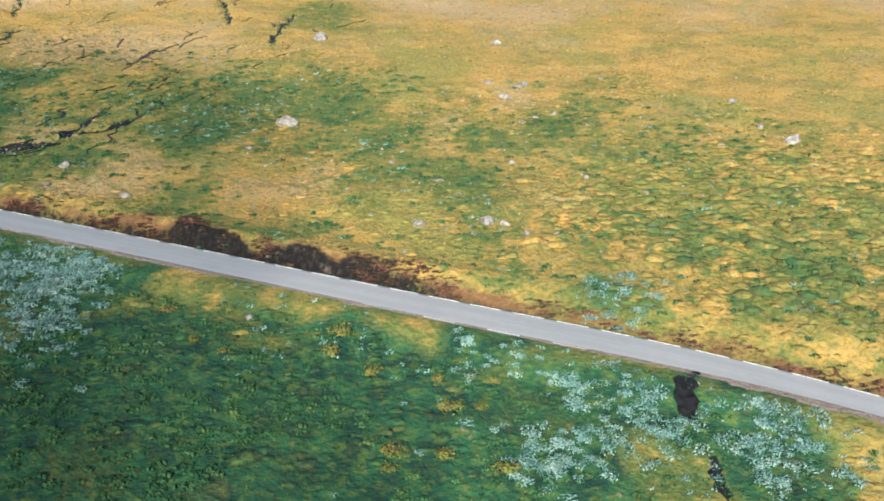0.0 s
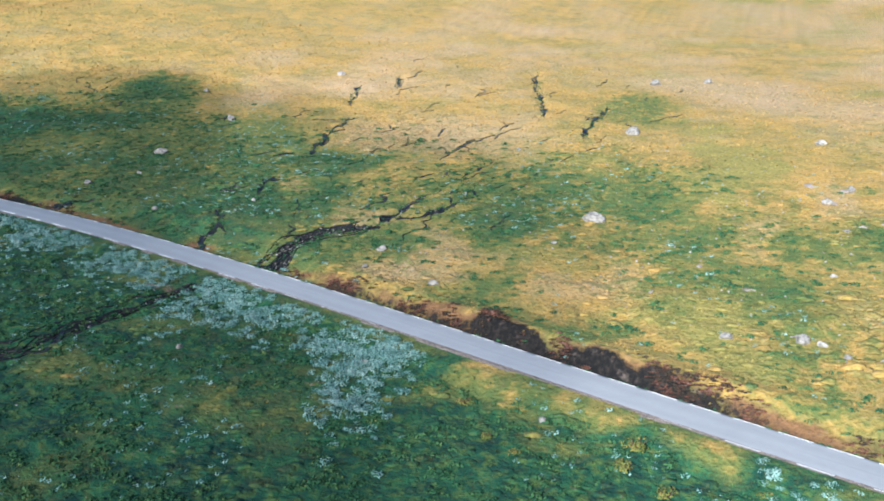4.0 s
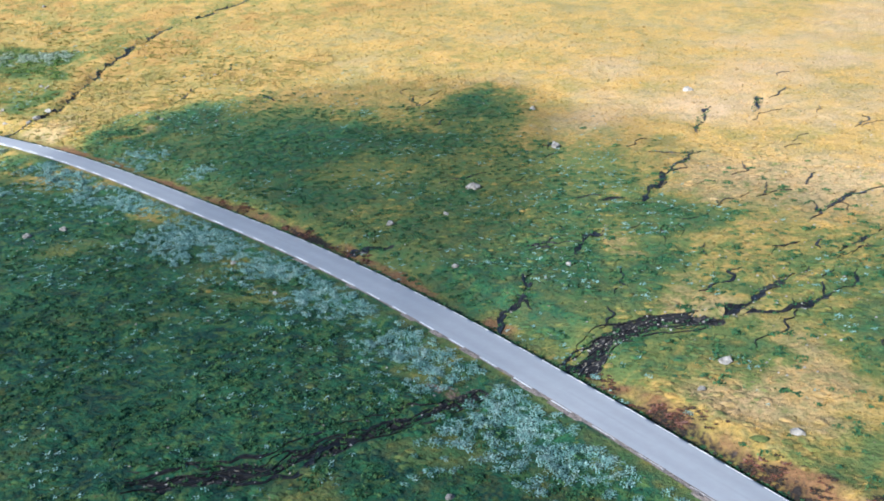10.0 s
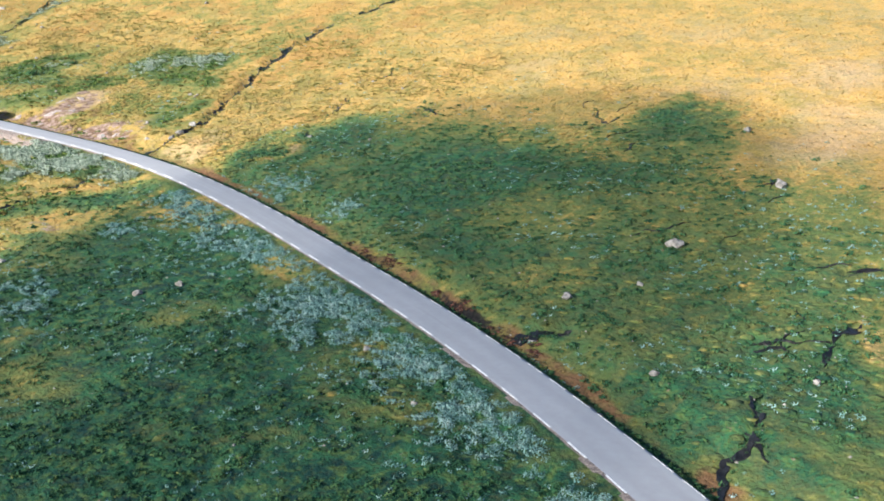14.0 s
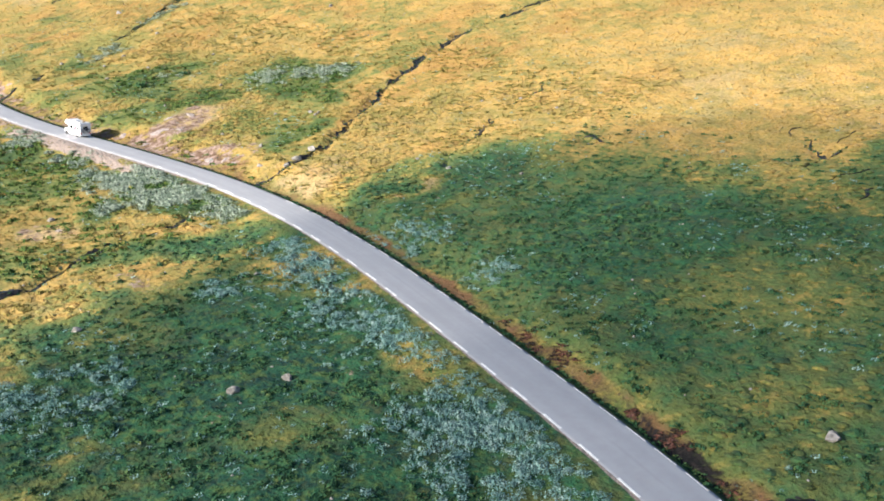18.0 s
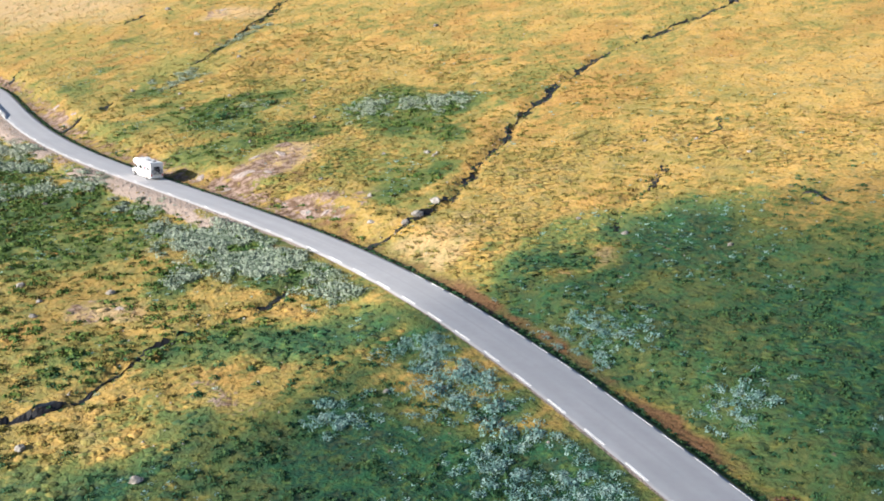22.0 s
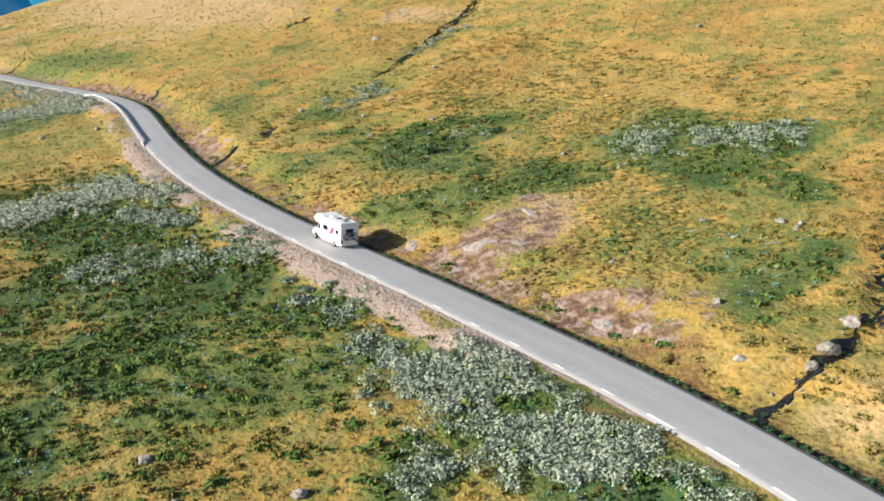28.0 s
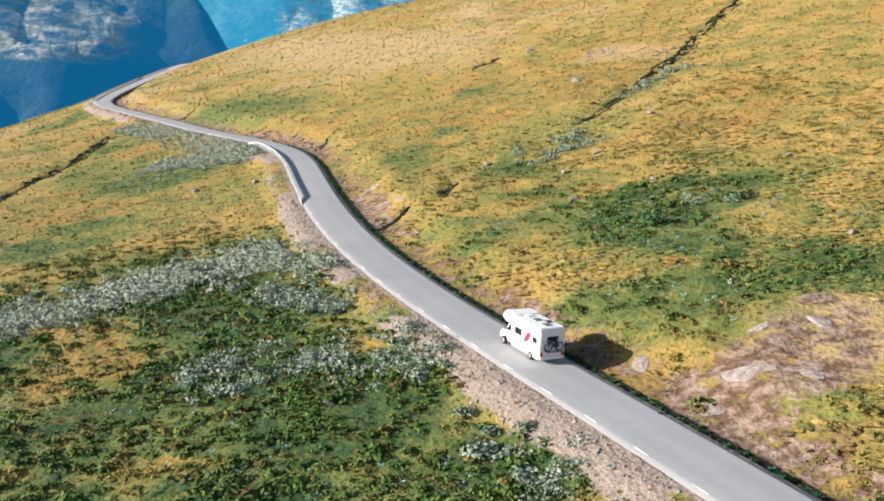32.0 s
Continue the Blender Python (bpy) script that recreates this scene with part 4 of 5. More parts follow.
def leafy(leaves, leaf, seed, flat=0.75):
    """A dome of small leaf clusters round a hollow middle."""
    r = np.random.default_rng(seed)
    v, f = [], []
    lobes = [(r.uniform(-0.45, 0.45), r.uniform(-0.45, 0.45), r.uniform(0.4, 0.62)) for _ in range(5)]
    for i in range(leaves):
        lx, ly, lr = lobes[i % 5]
        d = r.normal(size=3)
        d[2] = abs(d[2]) - 0.15
        d /= np.linalg.norm(d)
        p = np.array([lx, ly, 0.15]) + d * lr * r.uniform(0.7, 1.1) * np.array([1, 1, flat])
        p[2] = max(p[2], 0.02)
        u = np.cross(d + r.normal(0, 0.4, 3), r.normal(size=3))
        u /= np.linalg.norm(u)
        w = np.cross(d + r.normal(0, 0.35, 3), u)
        w /= np.linalg.norm(w)
        s_ = leaf * r.uniform(0.6, 1.3)
        v += [p - u * s_, p - w * s_ * 0.6, p + u * s_, p + w * s_ * 0.6]
        f.append((4 * i, 4 * i + 1, 4 * i + 2, 4 * i + 3))
    return np.array(v), np.array(f)


def keep_off(x, y, edge=3.9):
    p = (y - road_y(x)) * slant(x)
    _, wet = channel_depth(x, y)
    return (np.abs(p) > edge) & (wet < 0.42)


def random_points(n, x0, x1, d0, d1):
    x = rng.uniform(x0, x1, n)
    return x, road_y(x) + rng.uniform(d0, d1, n)


# hummocks: low turf domes, clothed as the ground is
dome_v, dome_f = [(0.08, -0.05, 1.0)], []
lumpy = np.random.default_rng(17)
for ring, (rr, zz) in enumerate(((0.45, 0.86), (0.85, 0.45), (1.08, -0.15))):
    for k in range(7):
        a_ = 2 * math.pi * (k + 0.5 * ring) / 7
        rr_, lift_ = rr * lumpy.uniform(0.75, 1.3), (lumpy.uniform(-0.14, 0.14) if zz > 0 else 0)
        dome_v.append((rr_ * math.cos(a_), rr_ * math.sin(a_), zz + lift_))
for k in range(7):
    dome_f.append((0, 1 + k, 1 + (k + 1) % 7))
    for ring in (0, 1):
        a_, b_, c_, d_ = 1 + 7 * ring + k, 1 + 7 * ring + (k + 1) % 7, 8 + 7 * ring + k, 8 + 7 * ring + (k + 1) % 7
        dome_f += [(a_, c_, b_), (b_, c_, d_)]
def hummocks(count, area, least, lo, hi, grow=1.0):
    x, y = random_points(count, *area)
    clump = vnoise(x, y, 14, 161) + 0.35 * smooth(1.3, 0.6, np.hypot((x - 38) / 34, (y - 108) / 26))
    if lo > 0.6:
        clump = clump * (np.hypot((x - 40) / 30, (y - 106) / 22) < 0.75 + 0.5 * vnoise(x, y, 8, 163))
    ok = keep_off(x, y, 6.5) & (clump > least) & (spots(x, y, BARE_SPOTS) < 0.3)
    x, y = x[ok], y[ok]
    size = rng.uniform(lo, hi, len(x))
    ob = scatter("turf_hummocks", np.array(dome_v), np.array(dome_f), x, y, size, M_TURF, "low grassy turf hummocks all over the moor", "grass", tall=size * rng.uniform(0.14, 0.36, len(x)) * grow, lean=0.25)
    ob.data.polygons.foreach_set("use_smooth", np.full(len(ob.data.polygons), True))
    dress(ob, x, y, len(dome_v), 0.1)


hummocks(15000, (-200, 62, -58, 85), 0.52, 0.3, 0.8)
hummocks(4000, (-400, -185, -58, 85), 0.5, 0.3, 0.8)
hummocks(7000, (-335, -192, 8, 58), 0.45, 0.35, 0.75, 0.95)
hummocks(1500, (8, 72, 6, 62), 0.3, 0.65, 1.2, 1.3)

# grass: tufts in the ground's own colours
for count, area, lo, hi in ((80000, (-400, 55, -62, 75), 0.2, 0.4), (22000, (-430, 75, 75, 150), 0.3, 0.5), (12000, (-640, -400, -60, 170), 0.35, 0.7)):
    x, y = random_points(count, *area)
    p = (y - road_y(x)) * slant(x)
    off = spots(x, y, BARE_SPOTS) > 0.35
    off |= (p < 0) & (p > -7) & (x < -235) & (rng.random(len(x)) > 0.3 + 0.5 * (vnoise(x, y, 5, 89) > 0.5))
    off |= (p > 0) & (p < 5.3) & (bank(x) > 0.4) & (rng.random(len(x)) > 0.2)
    ok = keep_off(x, y) & ~off & (vnoise(x, y, 1.9, 83) > 0.3)
    x, y = x[ok], y[ok]
    v, f = tuft(6, 3)
    ob = scatter("grass_tufts", v, f, x, y, rng.uniform(lo, hi, len(x)), M_BLADE, "short golden, olive and green moor grass in tufts", "grass", tall=rng.uniform(lo, hi, len(x)) * 0.7, lean=0.35)
    dress(ob, x, y, len(v), 0.12)

wx_, wy_ = [], []
for ax, ay, bx, by, r in WILLOW_EAST + WILLOW_WEST + WILLOW_FAR:
    n = int((math.hypot(bx - ax, by - ay) + 1.6 * r) * 2 * r * (3.2 if r >= 4 and ax < -300 and ay < 120 else 0.8 if ax < -240 and ay > 140 else 1.7 if ax < -200 else 1.5))
    s_ = rng.uniform(-0.1, 1.1, n)
    off = rng.normal(0, r * 0.72, n) * (np.where(rng.random(n) < 0.28, 1.9, 0.9) if ax > -200 else np.where(rng.random(n) < 0.2, 1.3, 0.7))
    ang = math.atan2(by - ay, bx - ax)
    wx_.append(ax + s_ * (bx - ax) - off * math.sin(ang) + rng.normal(0, 0.7, n))
    wy_.append(ay + s_ * (by - ay) + off * math.cos(ang) + rng.normal(0, 0.7, n))
x, y = np.concatenate(wx_), np.concatenate(wy_)
ok = keep_off(x, y, 4.7) & (vnoise(x, y, 4.5, 84) + 0.5 * vnoise(x, y, 1.7, 85) > 0.55 - 0.25 * ((x < -312) & (y < 108)))
x, y = x[ok], y[ok]
v, f = leafy(60, 0.105, 11)
west = x < -200
far = (x < -310) & (y < 112)
for which, mat, label in ((~west, M_WILLOW, "low silvery willow scrub in dense patches, its leaves tinted teal for shade"), (far, M_WILLOW_PALE, "low grey willow scrub in one long pale band"), (west & ~far, M_WILLOW_WEST, "low pale grey-green willow scrub in dense patches")):
    size = rng.uniform(0.45, 1.0, int(which.sum())) * (1.05 if mat is M_WILLOW else 1.5)
    scatter("willow_scrub", v, f, x[which], y[which], size, mat, label, "shrub", tall=size * rng.uniform(0.9, 1.25, len(size)))
# lone pale sprigs all over the damp ground
x, y = random_points(40000, -400, 50, -62, 80)
ok = keep_off(x, y, 4.0) & (rng.random(len(x)) < 0.10 + 0.5 * (lushness(x, y) > 0.4)) & (fbm(x, y, 9, 86, 2) > 0.53)
x, y = x[ok], y[ok]
v, f = leafy(9, 0.3, 12)
scatter("willow_sprigs", v, f, x, y, rng.uniform(0.22, 0.5, len(x)), M_WILLOW, "scattered pale willow sprigs in the damp grass", "shrub")
# dwarf birch and low heath, thick in the west
v, f = leafy(30, 0.235, 13, 0.6)
SCRUB = ((30000, (-235, 50, -62, 75), M_BIRCH, 0.35, 0.85, 0.4, 0.95, "dark green dwarf birch scrub in knee-high mounds"),
         (12000, (-345, -205, -58, 55), M_BIRCH_WEST, 0.5, 1.25, 0.3, 1.0, "olive green dwarf birch scrub in rounded mounds"),
         (4000, (-345, -205, -58, 60), M_BIRCH_BROWN, 0.45, 1.1, 0.3, 0.6, "browning dwarf birch scrub in rounded mounds"))
for count, area, mat, lo, hi, least, often, label in SCRUB:
    x, y = random_points(count, *area)
    green = lushness(x, y)
    above = smooth(4, 9, (y - road_y(x)) * slant(x)) * (x < -190)
    ok = keep_off(x, y, 6.0) & (rng.random(len(x)) < (green * (1 - above) + above * 1.3 * np.clip(green - 0.35, 0, 1)) * often) & (fbm(x, y, 7, 87, 2) > least)
    if mat is M_BIRCH:
        ok &= x > -212 + 30 * (vnoise(x, y, 18, 88) - 0.5)
    x, y = x[ok], y[ok]
    size = rng.uniform(lo, hi, len(x))
    scatter("dwarf_birch_scrub", v, f, x, y, size, mat, label, "shrub", tall=size * rng.uniform(0.65, 1.0, len(x)))
x, y = random_points(9000, -350, -190, -50, 75)
ok = keep_off(x, y, 7.0) & (lushness(x, y) < 0.5) & (fbm(x, y, 8, 89, 2) > 0.42) & (spots(x, y, BARE_SPOTS) < 0.3)
x, y = x[ok], y[ok]
size = rng.uniform(0.4, 0.95, len(x))
scatter("heath_scrub", v, f, x, y, size, M_MOUND, "golden brown heath scrub in low mounds", "shrub", tall=size * rng.uniform(0.5, 0.8, len(x)))
# green verge in the upper ditch
x = rng.uniform(-420, 40, 2100)
y = road_y(x) + rng.normal(4.0, 0.3, len(x)) / slant(x)
v, f = leafy(18, 0.28, 14)
scatter("ditch_scrub", v, f, x, y, rng.uniform(0.25, 0.5, len(x)), M_BIRCH, "dark green herbs along the roadside ditch", "shrub")

# peat cracks and brooks: black jagged clefts in the turf, in braided strands where the brook is wide
M_PEAT = plain("wet_black_peat", (0.012, 0.012, 0.013), 0.35, vary=0.6, size=0.6)


def cleft(flat, half, shift, strand):
    """Left, middle and right edge of one jagged cleft along the way, as rows of points."""
    pts = []
    for j in range(0, len(flat) - 2, 2):
        n = max(2, int(math.hypot(flat[j + 2] - flat[j], flat[j + 3] - flat[j + 1]) / 0.45))
        t_ = np.arange(n) / n
        pts.append(np.stack([flat[j] + t_ * (flat[j + 2] - flat[j]), flat[j + 1] + t_ * (flat[j + 3] - flat[j + 1])], -1))
    pts = np.concatenate(pts + [np.array([flat[-2:]])])
    px, py = pts[:, 0], pts[:, 1]
    gx_, gy_ = np.gradient(px), np.gradient(py)
    ln = np.hypot(gx_, gy_)
    ux, uy = -gy_ / ln, gx_ / ln
    run = np.arange(len(px)) * 0.45 + 31.7 * strand + px[0]
    off = shift + 1.3 * (vnoise(run, run * 0, 4.0, 171) - 0.5) + 0.9 * (vnoise(run, run * 0, 1.3, 172) - 0.5)
    wide = half * np.clip(1.5 * vnoise(run, run * 0, 2.6, 173) + 0.5 * vnoise(run, run * 0, 0.9, 174) - 0.35, 0.02, 1.2)
    end = np.minimum(np.arange(len(px)), np.arange(len(px))[::-1]) / 3.0
    wide = wide * np.clip(end, 0.05, 1)
    ragged = np.random.default_rng(len(px) + strand)
    left, right = ragged.uniform(0.45, 1.35, len(px)), ragged.uniform(0.45, 1.35, len(px))
    sides = []
    for k, drop, edge_ in ((-1, -0.30, left), (-0.8, 0.0, left), (0.0, -0.03, left * 0), (0.8, 0.0, right), (1, -0.30, right)):
        ex, ey = px + ux * (off + k * wide * edge_), py + uy * (off + k * wide * edge_)
        sides.append(np.stack([ex, ey, ground(ex, ey) + 0.13 + drop], -1))
    return np.stack(sides, 1)


clefts = []
for deep, half, flat in CHANNELS:
    strands = 1 if half < 1.25 else int(round(half / 0.3))
    for k in range(strands):
        spread = (k - (strands - 1) / 2) * 0.66
        clefts.append(cleft(flat, (0.54 if half < 0.85 else 0.85 if strands == 1 else 0.15), spread, k))
r = np.random.default_rng(23)
for cx, cy, rx_, ry_, count in ((-80, 155, 34, 34, 30), (-44, 165, 26, 45, 26), (-55, 220, 45, 26, 16), (-150, 190, 26, 20, 4), (-20, 140, 30, 30, 3)):
    for i in range(count):
        x, y = cx + rx_ * r.uniform(-1, 1), cy + ry_ * r.uniform(-1, 1)
        way, a = [x, y], math.radians(r.normal(88, 16))
        for j in range(int(r.integers(2, 6))):
            step = r.uniform(1.0, 3.0)
            x, y, a = x + math.cos(a) * step, y + math.sin(a) * step, min(max(a + r.normal(0, 0.5), 0.9), 2.2)
            way += [x, y]
        if y > road_y(x) + 12 and way[1] > road_y(way[0]) + 12:
            clefts.append(cleft(way, r.uniform(0.1, 0.24), 0.0, i))
verts, faces, base_ = [], [], 0
for rows_ in clefts:
    f = grid_faces(len(rows_), 5) + base_
    verts.append(rows_.reshape(-1, 3))
    faces.append(f)
    base_ += len(rows_) * 5
v, f = np.concatenate(verts), np.concatenate(faces)
away = np.abs((v[:, 1] - road_y(v[:, 0])) * slant(v[:, 0])) > 4.0
f = f[away[f].all(1)]
tagged(mesh_from("peat_cracks", v, f, M_PEAT), "black wet peat cracks and braided brooks in the turf", "peat", kind="stuff")

# turf left standing in the wide brooks
bx_, by_ = [], []
for deep, half, flat in CHANNELS:
    for j in range(0, len(flat) - 2, 2):
        n = int(math.hypot(flat[j + 2] - flat[j], flat[j + 3] - flat[j + 1]) * (5 if half > 1.25 else 2.0))
        t_ = rng.random(n)
        bx_.append(flat[j] + t_ * (flat[j + 2] - flat[j]) + rng.normal(0, half * 0.7, n))
        by_.append(flat[j + 1] + t_ * (flat[j + 3] - flat[j + 1]) + rng.normal(0, half * 0.7, n))
x, y = np.concatenate(bx_), np.concatenate(by_)
ok = np.abs((y - road_y(x)) * slant(x)) > 4.2
x, y = x[ok], y[ok]
v, f = tuft(6, 5)
scatter("brook_turf", v, f, x, y, rng.uniform(0.25, 0.5, len(x)), M_BIRCH, "tufts of green turf standing in the brooks", "grass", sink=-0.05, tall=rng.uniform(0.2, 0.4, len(x)), lean=0.3)

# dark heather on the cut banks
x = rng.uniform(-155, 60, 8000)
y = road_y(x) + rng.triangular(4.3, 5.0, 7.2, len(x)) / slant(x)
ok = (rng.random(len(x)) < bank(x) * 0.8) & (vnoise(x, y, 2.2, 153) > 0.55)
x, y = x[ok], y[ok]
v, f = leafy(24, 0.26, 15)
scatter("heather_scrub", v, f, x, y, rng.uniform(0.25, 0.7, len(x)), M_HEATH, "dark brown and dusky pink heather on the cut bank", "shrub", tall=rng.uniform(0.15, 0.4, len(x)))

# ---- boulders ----
def boulder_mesh(seed, flat):
    bm = bmesh.new()
    bmesh.ops.create_icosphere(bm, subdivisions=2, radius=0.5)
    off = Vector((seed * 7.7, seed * 3.1, 0))
    for v in bm.verts:
        c = v.co.normalized()
        k = 1.05 + 0.5 * noise.noise(c * 1.5 + off) + 0.22 * noise.noise(c * 3.8 + off)
        v.co = Vector((c.x, c.y * 0.78, c.z * flat)) * 0.5 * k
        for axis, cut in ((Vector((0.5, 0.2, 0.84)).normalized(), 0.27), (Vector((-0.7, 0.5, 0.4)).normalized(), 0.31), (Vector((0.3, -0.9, 0.3)).normalized(), 0.27)):
            over = v.co.dot(axis) - cut
            if over > 0:
                v.co -= axis * over * 0.85
    me = bpy.data.meshes.new("boulder")
    bm.to_mesh(me)
    bm.free()
    me.materials.append(M_STONE)
    return me


BOULDER_MESHES = [boulder_mesh(i + 1, 0.62 + 0.06 * (i % 3)) for i in range(6)]
BOULDERS_EAST = [
    (-22.2, 137.3, 3.4), (-22.7, 186, 3.2), (46.6, 130.2, 2.4), (-3.2, 105.2, 1.5), (4.4, 106.1, 2.0), (6.3, 105.9, 1.2), (8.6, 103.3, 1.1), (17.4, 119.4, 0.9),
    (-48.2, 121.1, 1.4), (-48, 114.8, 1.0), (-18.4, 84.2, 1.0), (8.4, 123.4, 0.9), (25.2, 157.7, 1.0), (9.7, 180.2, 2), (43.9, 135, 1.2), (42.6, 144.4, 1.5),
    (36.7, 128.5, 1), (-41.5, 172.6, 1), (-26, 127.4, 1), (12, 103.5, 0.9), (12.7, 155, 1.6), (9.2, 150.2, 2), (-99.4, 227.2, 2.4), (-122.5, 202, 1.7),
    (-106, 157.6, 2.6), (-23.3, 232.9, 3), (-105.4, 182.5, 2.2), (-37.7, 111.4, 1.4), (-58.4, 88, 1), (-38, 89.8, 1)]
BOULDERS_MID = [
    (-11.8, 237, 2.4), (-108, 138.8, 1.6), (-103, 146.2, 0.9), (-89.2, 130.1, 1.2), (-75.8, 137, 1.1), (-153, 111.8, 1.4), (-154, 106.3, 1.5), (-117, 115.6, 1),
    (-104.2, 111.5, 0.7), (-181, 166.7, 0.9), (-195.5, 91.5, 1.4), (-192.8, 161.2, 0.9), (-181.5, 121.7, 1), (-182.3, 98.5, 1.2), (-228, 98, 1), (-240, 98.5, 1.5),
    (-201.5, 160.9, 0.8), (-210, 190.7, 1), (-200, 190.9, 0.9), (-226, 143.3, 1.1), (-241, 163.5, 1), (-217, 186.6, 0.8), (-229, 107.5, 1.3), (-250, 158.3, 1),
    (-243, 162.7, 1.2), (-240.5, 162.6, 1)]
BOULDERS_WEST = [
    (-233.8, 147.2, 1.1), (-222.1, 148.7, 2.0), (-221.4, 146.3, 1.4), (-328.4, 147.2, 1.1), (-316.2, 144.1, 1.3), (-282.1, 160.1, 1), (-316, 98.6, 1.5),
    (-333, 154, 1.2), (-344, 167.4, 1.4), (-377.8, 167.6, 1.8), (-314.6, 207.9, 1.5), (-223.9, 152.8, 1.8), (-248.3, 145.8, 0.8), (-233.3, 99.6, 1),
    (-312.6, 84.1, 1.2), (-373.6, 96.2, 1.4), (-369.2, 106.2, 1.5), (-277, 108.1, 1), (-283.8, 116.6, 0.9), (-343.8, 140.3, 1.4), (-313.9, 154, 1.0),
    (-279, 145.4, 1), (-419.3, 171.8, 2), (-307.6, 169.1, 1)]
for i, (x, y, size) in enumerate(BOULDERS_EAST + BOULDERS_MID + BOULDERS_WEST):
    ob = new("boulder", BOULDER_MESHES[i % 6])
    ob.matrix_world = pose(x, y, float(ground(x, y)) + 0.12 * size, 0, 0, (i * 67) % 360) @ Matrix.Diagonal((size, size * (0.85 + 0.3 * ((i * 13) % 7) / 7), size * 0.85, 1))
    tagged(ob, ("small " if size < 1.2 else "large " if size > 1.9 else "") + "pale grey lichened boulder half sunk in the moor grass", "boulder", "boulders on the moor")

# bare rock showing through the turf above the road
SLABS = [(10, 181, 2.6), (7, 157, 2.8), (12, 155, 2.6), (10, 150, 3.0), (11, 139, 2.4), (13, 140.5, 1.8), (16, 142, 1.8), (36, 133, 1.6), (-7, 124, 1.6), (-1, 118, 2.0),
         (24, 115, 1.5), (25, 105, 1.7), (-12, 115, 1.4), (4, 107, 2.2), (20, 137, 1.2), (-23.5, 137.6, 2.0),
         (-272, 133.4, 2.6), (-264, 138.4, 3.2), (-267.4, 146.6, 2.4), (-262, 134.6, 2.2), (-260.5, 141.5, 2.0), (-269, 142.5, 1.8), (-240, 139.4, 2.6), (-236.5, 141, 1.6),
         (-223, 107.2, 2.2), (-351, 124, 2.4), (-339, 125.6, 2.0), (-397.5, 182.5, 3.4), (-233.5, 141.2, 1.5)]
FLAT_MESHES = [me.copy() for me in BOULDER_MESHES]
for me in FLAT_MESHES:
    me.materials[0] = M_PALE
for i, (x, y, size) in enumerate(SLABS):
    size = size * (0.85 if x > -100 else 1.2)
    ob = new("flat_boulder", FLAT_MESHES[(i + 2) % 6])
    tilt = Vector((float(ground(x - 1, y) - ground(x + 1, y)) / 2, float(ground(x, y - 1) - ground(x, y + 1)) / 2, 1)).to_track_quat("Z", "Y").to_matrix().to_4x4()
    ob.matrix_world = Matrix.Translation((x, y, float(ground(x, y)) - 0.03)) @ tilt @ pose(0, 0, 0, 0, 0, (i * 97) % 360) @ Matrix.Diagonal((size, size * 0.7, 0.46 + 0.06 * (i % 3), 1))
    tagged(ob, "flat pale rock slab showing through the " + ("grass" if x > -100 else "bare turf"), "boulder", "flat boulders above the road")

# small stones: in the brooks, on the fill, over the eastern slope
sx, sy = [], []
for deep, half, flat in CHANNELS:
    for j in range(0, len(flat) - 2, 2):
        n = int(math.hypot(flat[j + 2] - flat[j], flat[j + 3] - flat[j + 1]) * (5.0 if half > 2 else 1.1 if half > 0.85 else 0.25))
        t_ = rng.random(n)
        sx.append(flat[j] + t_ * (flat[j + 2] - flat[j]) + rng.normal(0, half * 0.9, n))
        sy.append(flat[j + 1] + t_ * (flat[j + 3] - flat[j + 1]) + rng.normal(0, half * 0.9, n))
n = 1000
x = rng.uniform(-420, -232, n)
sx.append(x)
sy.append(road_y(x) - rng.uniform(3.5, 7.8, n))
x, y = random_points(900, -60, 60, 18, 110)
sx.append(x)
sy.append(y)
x, y = random_points(700, -420, -60, -50, 110)
sx.append(x)
sy.append(y)
x, y = np.concatenate(sx), np.concatenate(sy)
ok = np.abs((y - road_y(x)) * slant(x)) > 3.5
x, y = x[ok], y[ok]
stone_v = np.array([(0.5, 0, 0), (0.1, 0.42, 0.05), (-0.45, 0.2, 0), (-0.35, -0.35, 0.02), (0.2, -0.45, 0), (0.15, 0.1, 0.42), (-0.2, -0.08, 0.36), (0, 0, -0.2)])
stone_f = np.array([(0, 1, 5), (1, 2, 6), (1, 6, 5), (2, 3, 6), (3, 4, 6), (4, 5, 6), (4, 0, 5), (0, 7, 1), (1, 7, 2), (2, 7, 3), (3, 7, 4), (4, 7, 0)])
small = rng.uniform(0.12, 0.45, len(x)) ** 1.0
scatter("small_stones", stone_v, stone_f, x, y, small, M_STONE, "small pale stones in the brooks and the grass", "stones", sink=0.02, lean=0.0)

# ---- autumn bushes by the eastern meadow ----
BUSHES = [(-9.7, 82, 1.7), (-10.4, 78.8, 1.5), (-6.7, 76.6, 1.4), (-4.6, 66.2, 1.5), (-0.3, 71.9, 1.4), (-1.4, 75.5, 1.0), (0.8, 78.4, 1.0), (3.7, 65.1, 1.5),
          (-0.8, 66.2, 1.3), (-5, 64.3, 1.1), (-26.2, 85.6, 1.2), (-22.5, 80.5, 0.9), (-19.8, 78.5, 0.8), (2.2, 72.4, 0.9), (-298.8, 147.6, 3.0), (-299.1, 158.5, 2.6)]


